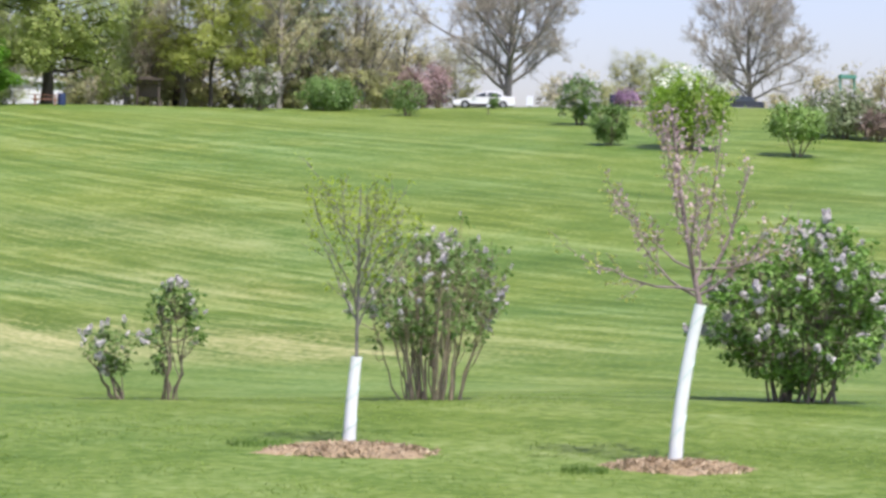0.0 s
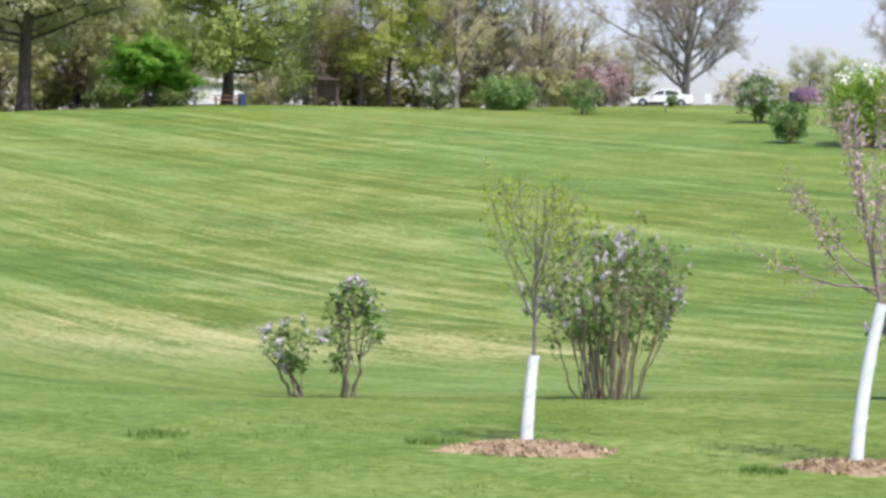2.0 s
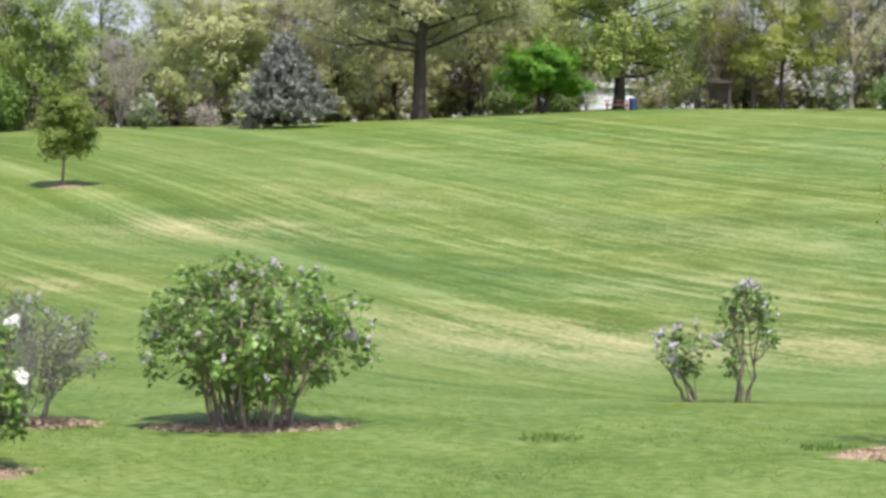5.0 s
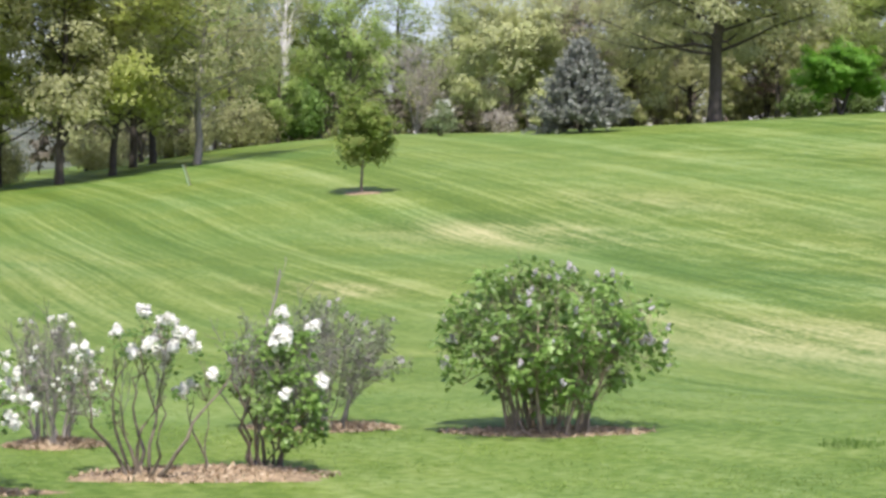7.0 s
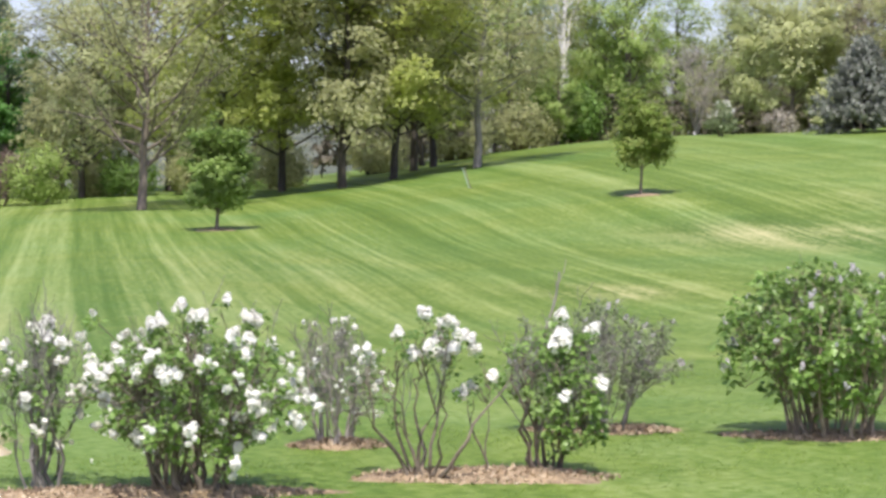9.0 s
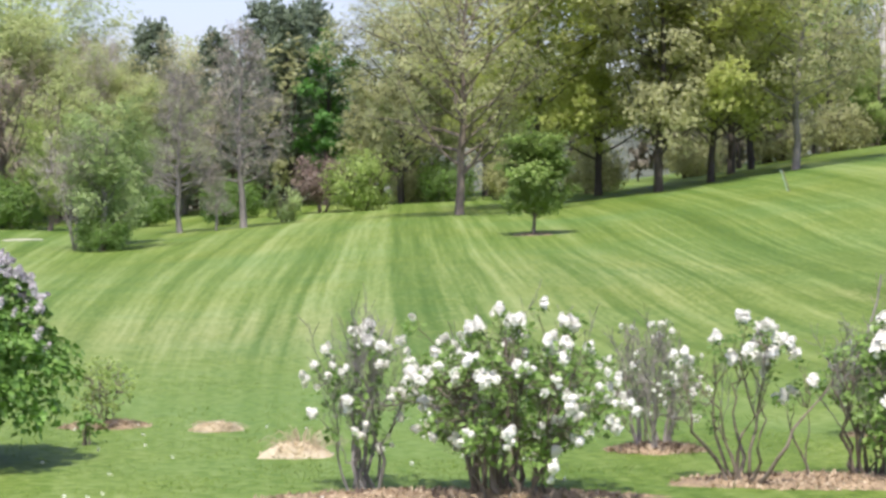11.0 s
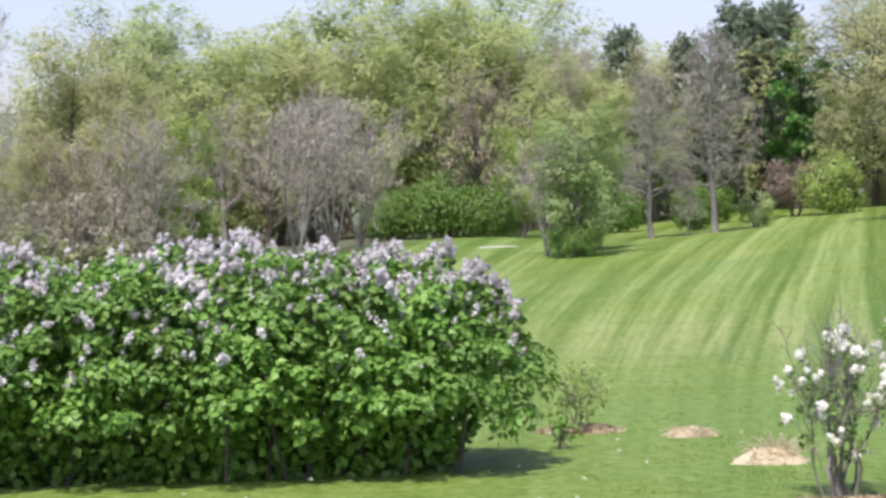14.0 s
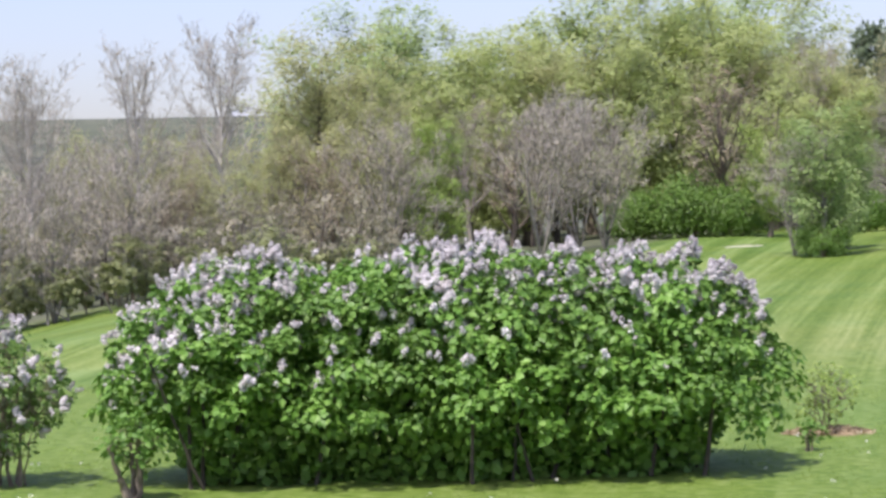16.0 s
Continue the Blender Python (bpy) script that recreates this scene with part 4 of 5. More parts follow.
# ---- deep woods ----
woodland("dense far woods in light green spring leaf", L_MOSS, -58.5, -44, 172, 215, 10, 16, 66, 1900, 0.3, seed=3)
woodland("dense far woods with grey-tan budding crowns", L_TAN, -75, -58, 112, 160, 3.5, 6, 34, 1000, 0.17, BARK_GREY, seed=4)
woodland("low woods with tan-green spring leaf", L_TANGREEN, -75, -57, 108, 150, 3.5, 5.6, 24, 1000, 0.17, BARK_GREY, seed=24)
woodland("dense woods with thin olive spring leaf", L_MOSS, -58, -46, 134, 168, 6, 10, 34, 1200, 0.24, BARK, seed=14)
woodland("dense far woods in olive leaf", L_OLIVE, -46, -27, 150, 205, 9, 13, 28, 1200, 0.34, BARK_DARK, seed=5)
woodland("dense far woods in olive and tan leaf", L_OLIVE, -27, -9, 196, 235, 8, 14, 32, 1200, 0.38, seed=6)
woodland("dense far woods with tan-green buds", L_TANGREEN, -9, -0.6, 200, 235, 7, 11, 11, 1500, 0.32, BARK_GREY, seed=28)
woodland("dense low understorey of the far woods", L_OLIVE, -29, -0.4, 186, 200, 2.2, 4.0, 110, 300, 0.3, BARK, seed=7)
woodland("further woods closing the view between the trunks", L_OLIVE, -30, -7, 238, 262, 6, 9, 46, 450, 0.6, seed=17)
woodland("dim green understorey below the tall trees", L_OLIVE, -21, -12, 178, 190, 2, 4.2, 30, 600, 0.24, BARK, seed=15)
woodland("dim green understorey below the tall trees", L_OLIVE, -8.6, -1, 178, 190, 2, 3.6, 24, 600, 0.24, BARK, seed=27)
woodland("budding woods along the top of the lawn", L_OLIVE, -24, -12, 176, 196, 5, 9.5, 24, 1100, 0.25, BARK, seed=25)
woodland("budding woods along the top of the lawn", L_TANGREEN, -8.8, -1.2, 184, 200, 4, 7.5, 14, 1200, 0.22, BARK_GREY, seed=26)
woodland("dim brown understorey of the woods", L_DIM, -46, -28, 154, 174, 2.5, 4.5, 46, 500, 0.3, BARK_DARK, seed=8)
woodland("dense woods behind the larches", L_OLIVE, -46.5, -38, 166, 188, 8, 11.5, 26, 1100, 0.3, BARK_MID, seed=18)
woodland("dim understorey below the tall trees", L_DIM, -31, -20, 168, 186, 2.2, 4.2, 60, 420, 0.24, BARK, seed=16)
woodland("far low tree line beyond the road", L_TANGREEN, 2.6, 12, 225, 262, 4, 9, 34, 600, 0.3, seed=9)
woodland("low olive scrub at the field's edge", L_SCRUB, -75, -56, 90, 100, 1.8, 3.6, 90, 520, 0.17, BARK_GREY, seed=10)
woodland("brown budding scrub behind the field's edge", L_BROWN, -75, -56, 98, 110, 3, 5.2, 60, 520, 0.16, BARK_MID, seed=31)

# ---- lilacs by the path ----
def panicle(length, wide, blooms=60):
    """One upright lilac flower head, as points and faces."""
    t = rng.uniform(0, 1, blooms) ** 0.8
    a = rng.uniform(0, 6.283, blooms)
    r = wide / 2 * np.sin(np.pi * (0.18 + 0.8 * t)) * rng.uniform(0.6, 1.1, blooms)
    c = np.stack([np.cos(a) * r, np.sin(a) * r, t * length], -1)
    return leaves(c, wide * 0.56, 0.95, np.stack([-np.sin(a), np.cos(a), 0.3 + 0 * a], -1), face=np.stack([0.75 * np.cos(a), 0.75 * np.sin(a), 0.35 + t], -1), flutter=0.28)


HEADS, HEAD_POINTS, HEAD_FACES = {}, {}, {}
for tint, length, wide, petal in (("white", 0.115, 0.1, F_WHITE), ("pale", 0.13, 0.08, F_PALE), ("mauve", 0.15, 0.082, F_MAUVE)):
    heads = [panicle(length, wide, 44) for _ in range(3)]
    HEADS[tint] = [mesh_of("flower_head", [h], petal) for h in heads]
    HEAD_POINTS[tint], HEAD_FACES[tint] = [h[0] for h in heads], [h[1] for h in heads]


def rosettes(C, N, per, radius, size, flat=0.75):
    """Leaves set round the tips C like small domes that face along N."""
    k = len(C)
    v = unit(rng.normal(0, 0.8, (k * per, 3)) + np.repeat(N, per, 0) * 0.8 + np.array([0, 0, 0.35]))
    r = np.repeat(rng.uniform(0.7, 1.3, (k, 1)), per, 0) * radius
    pts = np.repeat(C, per, 0) + v * r * rng.uniform(0.5, 1.05, (k * per, 1)) * np.array([1.05, 1.05, 0.8])
    return leaves(pts, size, flat, v * 0.6 + np.array([0, 0, -0.2]), True, 0.55, face=v * 0.45 + np.array([0, 0, 0.7]))


def lilac(label, width, height, leaf, stems=10, clumps=120, per=16, leaf_size=0.06, colour=None, heads=0, lean=(0, 0), base=0.2, skirt=0.3, name="lilac_bush", top=0.45, thick=0.014, ragged=0.12, twigs=1, deep=0.9, full=0.62, head=1.0, dead=0.0, lobes=(), crook=0.016, bare=0, bark=STEM):
    """A lilac: crooked stems from the root, thin branches to leafy tufts over an uneven crown, flower heads at the tips.
    skirt: where the crown begins; top: where the flowers begin; both as parts of the height.
    lobes: middle and half size of separate leafy tufts, across and up, as parts of width and height, and their share."""
    root = tagged(new(name), label, "shrub", "lilacs on the lawn")
    a = np.arange(stems) * 2.4 + rng.uniform(-0.4, 0.4, stems)
    q = np.sqrt((np.arange(stems) + 0.5) / stems)
    s = np.linspace(0, 1, 8)
    P = np.zeros((stems, 8, 3))
    h = height * rng.uniform(0.72, 0.95, stems) * (1.04 - 0.3 * q ** 2)
    for k, c in ((0, np.cos(a)), (1, np.sin(a))):
        P[:, :, k] = (c * q)[:, None] * (base * width + (0.40 - base) * width * s ** 1.3) + np.cumsum(rng.normal(0, crook * height, (stems, 8)), 1) * (s > 0) + lean[k] * s ** 1.2 * height
    P[:, :, 2] = s * h[:, None]
    R = (thick * rng.uniform(0.55, 1.6, stems))[:, None] * np.array([1.35, 1.0, 0.85, 0.72, 0.6, 0.48, 0.38, 0.28])
    d = unit(rng.normal(0, 1, (clumps, 3)))
    rad = rng.uniform(0, 1, (clumps, 1)) ** (1 / 3) * deep + (1 - deep)
    mid = np.array([lean[0] * height * 0.6, lean[1] * height * 0.6, height * (1 + skirt) / 2])
    half = np.array([width / 2, width / 2, height * (1 - skirt) / 2])
    C = mid + d * rad * half * (1 + ragged * rng.normal(0, 1, (clumps, 1)))
    C[:, :2] *= np.clip(full + (1.12 - full) * (C[:, 2:] - skirt * height) / (height * 0.4), 0.5, 1)
    if lobes:
        L = np.array(lobes)
        pick = L[rng.choice(len(L), clumps, p=L[:, 4] / L[:, 4].sum())]
        C = np.stack([pick[:, 0] * width + d[:, 0] * rad[:, 0] * pick[:, 2] * width, d[:, 1] * rad[:, 0] * width * 0.32,
                      pick[:, 1] * height + d[:, 2] * rad[:, 0] * pick[:, 3] * height], -1)
    C[:, 2] = np.clip(C[:, 2], skirt * height * 0.8, None)
    flat = P[:, 2:].reshape(-1, 3)
    gap = np.linalg.norm(C[:, None] - flat[None] + np.array([0, 0, -0.12 * height]), axis=2)
    near = np.argmin(gap, 1)
    own = near // 6
    A = flat[near]
    u = np.linspace(0, 1, 5)[None, :, None]
    bow = A[:, None] * (1 - u) + C[:, None] * u
    bow[:, 1:-1] += rng.normal(0, 0.02 * width, (clumps, 3, 3))
    bow[:, :, 2] += (u[..., 0] * (u[..., 0] - 1)) * 0.12 * height
    BR = np.linspace(0.0065, 0.0025, 5)[None] * np.ones((clumps, 1))
    for i in range(stems):
        m = own == i
        wooden = [tubes(P[i:i + 1], R[i:i + 1], 7)]
        if m.any():
            wooden.append(tubes(bow[m], BR[m], 4))
            if twigs:
                T2, TR = sprout(bow[m], BR[m], 2 * twigs, 0.4, 1.0, 38, width * 0.09, 0.5, 4, 0.16, 0.7)
                wooden.append(tubes(T2, np.maximum(TR, 0.002), 3))
        part("stem", mesh_of("stem", wooden, bark, True), root)
    if bare:
        B, BRad = sprout(P, R, max(1, bare // stems), 0.35, 1.0, 24, height * 0.27, 0.7, 6, 0.14, 0.5)
        B2, B2R = sprout(B, BRad, 5, 0.3, 1.0, 32, height * 0.12, 0.7, 4, 0.15, 0.6)
        part("twig_tangle", mesh_of("twig_tangle", [tubes(B, np.maximum(BRad, 0.0035), 4), tubes(B2, np.maximum(B2R, 0.0025), 3)], BARK_GREY, True), root, "thin grey leafless tangle of wood", "stuff")
    if dead:
        D0 = np.zeros((1, 8, 3))
        D0[0, :, 0] = np.array([-0.12, -0.1, -0.02, 0.03, -0.06, -0.02, 0.06, 0.1])
        D0[0, :, 2] = np.linspace(0.1, dead, 8)
        D1, DR = sprout(D0, np.linspace(0.018, 0.008, 8)[None], 9, 0.35, 0.98, 38, 0.2, 0.35, 5, 0.2, 0.5)
        part("dead_stem", mesh_of("dead_stem", [tubes(D0, np.linspace(0.018, 0.008, 8)[None], 6), tubes(D1, np.maximum(DR, 0.003), 3)], BARK_PALE, True), root, "grey dead stem above the leaf")
    N = unit(C - mid + np.array([0, 0, 0.1 * height]))
    part("foliage", mesh_of("foliage", [rosettes(C, N, per, leaf_size * 1.85, leaf_size * 1.15)], leaf), root)
    if heads:
        ok = np.where((C[:, 2] > height * top) & (rad[:, 0] > 0.66))[0]
        ok = ok if len(ok) > 3 else np.arange(clumps)
        gather = np.exp(1.4 * np.sin(C[ok, 0] * 8 / width + 1) * np.sin(C[ok, 2] * 9 / height) + 0.8 * np.sin(C[ok, 1] * 9 / width))
        if colour == "white":
            gather = gather ** 0.3
        picked = rng.choice(ok, heads, p=gather / gather.sum())
        if colour == "white":                  # blooms come in twos and threes
            picked = np.concatenate([picked, picked[::2], picked[::3]])
        for j, i in enumerate(picked):
            c = C[i] + unit(N[i] * 1.1 + np.array([0, -0.35, 0.2]) + rng.normal(0, 0.45, 3)) * leaf_size * 1.75
            ob = part("flower_head", HEADS[colour][j % 3], root)
            v = Vector(N[i]) * 0.5 + Vector((0, 0, 0.55)) + Vector(rng.normal(0, 0.4, 3))
            ob.matrix_basis = Matrix.Translation(Vector(c)) @ v.to_track_quat("Z", "Y").to_matrix().to_4x4() @ Matrix.Scale(rng.uniform(0.5, 1.15) * head, 4)
    return root


def mulch_ring(az, dist, rx, ry, label="low ring of shredded bark mulch on the lawn", high=0.06, chips=900, mat=None, bits=None, name="mulch_ring", category="mulch"):
    """A low uneven mound with loose chips."""
    c = spot(az, dist)
    ca, sa = math.cos(radians(az)), math.sin(radians(az))
    n, rings = 40, 7
    ang = np.arange(n) * 2 * np.pi / n
    edge = 1 + 0.12 * np.sin(3 * ang + az) + 0.09 * np.sin(7 * ang + 2 * az) + rng.normal(0, 0.06, n)
    V = []
    for k in range(rings):
        u = (k + 0.02) / (rings - 1)
        ex, ey = rx * u * edge * np.cos(ang), ry * u * edge * np.sin(ang)
        X, Y = c.x + ex * ca + ey * sa, c.y - ex * sa + ey * ca
        Z = rise(np.degrees(np.arctan2(X, Y)), np.hypot(X, Y)) + high * (1 - u ** 2.5) * rng.uniform(0.75, 1.25, n) - 0.006 * (u > 0.99)
        V.append(np.stack([X, Y, Z], -1))
    V = np.stack(V)
    i = np.arange(rings * n).reshape(rings, n)
    f = np.stack([i[:-1], np.roll(i[:-1], -1, 1), np.roll(i[1:], -1, 1), i[1:]], -1).reshape(-1, 4)[:, ::-1].copy()
    root = tagged(new(name), label, category, "mulch rings" if name == "mulch_ring" else "")
    part("mound", mesh_of("mound", [(V.reshape(-1, 3), f)], mat or MULCH, True), root)
    a, r = rng.uniform(0, 6.283, chips), np.sqrt(rng.uniform(0, 1.12, chips))
    ex, ey = rx * r * np.cos(a), ry * r * np.sin(a)
    X, Y = c.x + ex * ca + ey * sa, c.y - ex * sa + ey * ca
    Z = rise(np.degrees(np.arctan2(X, Y)), np.hypot(X, Y)) + high * np.clip(1 - r ** 2.5, 0, 1) + 0.012
    part("loose_bark", mesh_of("loose_bark", [leaves(np.stack([X, Y, Z], -1), 0.07, 0.28)], bits or CHIP), root, kind="stuff")
    return root


settle(lilac("broad lilac with many stems, green leaf and few mauve flowers", 2.04, 1.62, L_MID, 36, 290, 24, 0.064, "mauve", 200, skirt=0.22, top=0.3, ragged=0.11, deep=0.8, full=0.94, head=0.48, base=0.22, twigs=2, bark=STEM_TAN), -19.13, 22.2, 0)
settle(lilac("leggy lilac with bare lower stems and a few mauve flowers", 1.9, 2.0, L_DARK, 38, 185, 15, 0.058, "mauve", 170, skirt=0.3, ragged=0.13, twigs=3, base=0.2, thick=0.011, head=0.6, crook=0.012, bark=STEM_TAN), -0.25, 26.7, 0)
settle(lilac("dense dark green lilac with clusters of mauve flowers", 2.5, 2.35, L_LILAC, 16, 400, 26, 0.066, "mauve", 300, skirt=0.1, top=0.25, full=0.75, ragged=0.1, head=1.0, thick=0.02), 9.0, 28.0, 0, 0.92)
settle(lilac("small leaning lilac with mauve flowers", 0.5, 0.86, L_DARK, 5, 40, 13, 0.05, "mauve", 40, (-0.34, 0), skirt=0.38, base=0.1, head=0.7, crook=0.03), -7.95, 26.2, 0)
settle(lilac("small upright lilac with mauve flowers", 0.72, 1.38, L_DARK, 6, 62, 13, 0.056, "mauve", 34, skirt=0.3, base=0.14, ragged=0.2, head=0.7, crook=0.025,
             lobes=((0.05, 0.82, 0.34, 0.16, 2), (-0.2, 0.5, 0.18, 0.3, 1.3), (0.32, 0.62, 0.16, 0.16, 0.7))), -6.75, 26.2, 0)
settle(lilac("twiggy grey-green lilac in a mulch bed", 1.65, 1.25, L_GREY, 16, 190, 14, 0.04, "pale", 24, skirt=0.2, ragged=0.14, twigs=4, head=0.5, bare=48, bark=BARK_GREY, full=0.8), -24.85, 22.5, 0)
settle(lilac("small lilac with large white flowers", 1.0, 1.3, L_MID, 9, 120, 15, 0.05, "white", 9, skirt=0.12, base=0.1, ragged=0.2, head=0.95, dead=1.72, crook=0.03, bare=36,
             lobes=((0.2, 0.48, 0.27, 0.3, 3), (-0.2, 0.6, 0.25, 0.3, 1), (0.1, 0.85, 0.25, 0.14, 0.7))), -26.1, 19.0, 0)
settle(lilac("sparse lilac with white flowers at the top", 1.2, 1.32, L_DARK, 9, 44, 9, 0.048, "white", 40, skirt=0.3, top=0.42, base=0.1, ragged=0.18, head=0.72, crook=0.03, bare=9,
             lobes=((0.08, 0.86, 0.26, 0.16, 3), (-0.4, 0.66, 0.13, 0.12, 1.4), (0.22, 0.62, 0.12, 0.14, 0.7), (-0.1, 0.5, 0.1, 0.1, 0.3))), -29.35, 18.6, 0)
settle(lilac("thin lilac whip with a few white flowers", 0.3, 0.98, L_DARK, 2, 8, 7, 0.045, "white", 4, skirt=0.5, base=0.1, ragged=0.2, head=0.8, crook=0.04), -27.75, 18.7, 0)
settle(lilac("twiggy grey lilac with small white flowers", 1.05, 1.2, L_GREY, 12, 84, 7, 0.04, "white", 60, skirt=0.22, top=0.3, twigs=5, ragged=0.14, head=0.36, bare=60, bark=BARK_PALE, full=0.8), -31.46, 21.1, 0)
settle(lilac("green lilac covered with white flowers", 1.7, 1.42, L_MID, 18, 240, 17, 0.052, "white", 240, skirt=0.2, top=0.2, ragged=0.14, full=1.0, head=0.66, twigs=3, thick=0.019, crook=0.026, bare=18), -35.1, 17.8, 0)
settle(lilac("twiggy lilac with white flowers and little leaf", 0.82, 1.4, L_DARK, 11, 58, 10, 0.048, "white", 48, skirt=0.18, top=0.3, twigs=5, ragged=0.2, head=0.58, crook=0.026, bare=55, bark=BARK_GREY), -38.75, 18.4, 0)
settle(lilac("thin young lilac in a mulch ring", 0.7, 0.75, L_FRESH, 6, 46, 12, 0.045, skirt=0.3, ragged=0.2, thick=0.007, bare=6), -45.3, 24.0, 0)
settle(lilac("low green lilac sucker beside the young lilac", 0.25, 0.3, L_LILAC, 3, 9, 12, 0.05, skirt=0.3), -45.65, 22.3, 0)
settle(lilac("grey-mauve lilac in flower", 1.3, 1.5, L_DARK, 12, 220, 18, 0.05, "mauve", 210, skirt=0.2, top=0.25, head=0.8), -65.9, 21.2, 0)
settle(lilac("low lilac sprout on a gnarled stump", 0.5, 0.75, L_LILAC, 3, 40, 16, 0.055, skirt=0.35, thick=0.03, base=0.08), -62.6, 19.7, 0)
mulch_ring(-19.1, 22.1, 1.0, 0.42, high=0.025)
mulch_ring(-24.8, 22.5, 0.75, 0.42, high=0.04)
mulch_ring(-27.7, 18.75, 1.05, 0.45)
mulch_ring(-31.4, 21.1, 0.45, 0.3)
mulch_ring(-36.6, 17.75, 1.5, 0.4)
mulch_ring(-45.2, 24.0, 0.45, 0.25)


def lilac_hedge(az, dist):
    """Large lilac, grown together from three domes: leafy shoots round the outside, shade and stems within."""
    root = tagged(new("lilac_hedge"), "large rounded lilac hedge, leafy green with pale mauve flowers", "hedge")
    domes = [(1.6, 1.6, 1.98, 1.45), (0.1, 2.0, 2.06, 1.55), (-1.75, 1.4, 1.97, 1.4)]

    def inside(p, dome, grow=1.0):
        u, hw, h, hd = dome
        return np.abs((p[:, 0] - u) / hw / grow) ** 2.5 + np.abs(p[:, 1] / hd / grow) ** 2.3 + np.abs(p[:, 2] / h / grow) ** 2.5

    def tuck(p):
        p[:, 0] *= np.clip(0.84 + 0.25 * p[:, 2], 0, 1)
        p[:, 1] *= np.clip(0.62 + 0.6 * p[:, 2], 0, 1)
        return p
    def shell(k, gap, sink, low):
        """Places over the domes, at least gap apart, sunk into them by up to sink."""
        C, N = [], []
        for dome in domes:
            u, hw, h, hd = dome
            d = unit(rng.normal(0, 1, (k, 3)))
            d[:, 2] = np.abs(d[:, 2])
            e = np.abs(d)
            rad = (e[:, 0] ** 2.5 + e[:, 1] ** 2.3 + e[:, 2] ** 2.5) ** (-1 / 2.5)
            p = d * rad[:, None] * np.array([hw, hd, h])
            n = unit(d / np.array([hw, hd, h]))
            p = p - n * (sink[0] + rng.uniform(0, 1, k) ** 1.5 * (sink[1] - sink[0]))[:, None]
            p[:, 0] += u
            p = tuck(p)
            keep = (p[:, 2] > low) & (rng.uniform(0, 1, k) < np.clip((p[:, 2] - 0.36) / 0.45, 0, 1)) & (p[:, 1] < 0.75)
            for other in domes:
                if other is not dome:
                    keep &= inside(p, other) > 0.5
            C.append(p[keep])
            N.append(n[keep])
        C, N = np.concatenate(C), np.concatenate(N)
        order = rng.permutation(len(C))
        C, N = C[order], N[order]
        spaced = []
        for i in range(len(C)):
            if not spaced or np.min(np.sum((C[spaced] - C[i]) ** 2, 1)) > gap ** 2:
                spaced.append(i)
        C, N = C[spaced], N[spaced]
        keep = rng.uniform(0, 1, len(C)) < np.clip((C[:, 2] - 0.2) / 0.95, 0, 1) ** 0.7
        return C[keep], N[keep]

    def spray(C, N, per, wide, size):
        """Leaves over the top and front of flattened clumps."""
        axis = unit(N * 0.75 + np.array([0, 0, 0.7]))
        v = unit(np.repeat(axis, per, 0) * 0.75 + rng.normal(0, 0.62, (len(C) * per, 3)))
        r = np.repeat(rng.uniform(wide[0], wide[1], (len(C), 1)), per, 0) * (1 + 0.22 * np.sin(v[:, :1] * 9 + np.repeat(rng.uniform(0, 6, (len(C), 1)), per, 0)))
        pts = np.repeat(C, per, 0) + v * r * rng.uniform(0.72, 1.05, (len(v), 1)) * np.array([1.2, 1.1, 0.75])
        pts[:, 2] = np.maximum(pts[:, 2], 0.04)
        return leaves(pts, size, 0.8, v * 0.8 + np.array([0, 0, -0.2]), True, 0.45, face=v * 0.75 + np.array([0, 0, 0.4]), flutter=0.32)
    C, N = shell(3800, 0.255, (0.06, 0.42), 0.44)
    C2, N2 = shell(3200, 0.16, (0.5, 0.75), 0.3)
    axis = unit(N * 0.8 + np.array([0, 0, 0.62]))
    core = rng.uniform(-1, 1, (40000, 3)) * np.array([3.3, 1.3, 1.0]) + np.array([0, 0, 1.02])
    core = tuck(core[np.min([inside(core, dm, 0.72) for dm in domes], 0) < 1])
    part("foliage", mesh_of("foliage", [spray(C, N, 100, (0.11, 0.225), 0.076), spray(C2, N2, 16, (0.1, 0.15), 0.07), leaves(core, 0.1, 0.8)], L_LILAC), root)
    k = 34
    P = np.zeros((k, 6, 3))
    s = np.linspace(0, 1, 6)
    x0 = rng.uniform(-2.3, 2.3, k)
    y0 = rng.uniform(-1.0, 0.5, k)
    P[:, :, 0] = x0[:, None] + rng.normal(0, 0.25, (k, 1)) * s + np.cumsum(rng.normal(0, 0.02, (k, 6)), 1)
    P[:, :, 0] = np.clip(P[:, :, 0], -2.6, 2.6)
    P[:, :, 1] = y0[:, None] + rng.normal(0, 0.15, (k, 1)) * s
    P[:, :, 2] = s * rng.uniform(0.9, 1.4, (k, 1))
    for i in range(k):
        part("stem", mesh_of("stem", [tubes(P[i:i + 1], rng.uniform(0.7, 1.4) * np.linspace(0.022, 0.01, 6)[None], 6)], BARK_DARK, True), root)
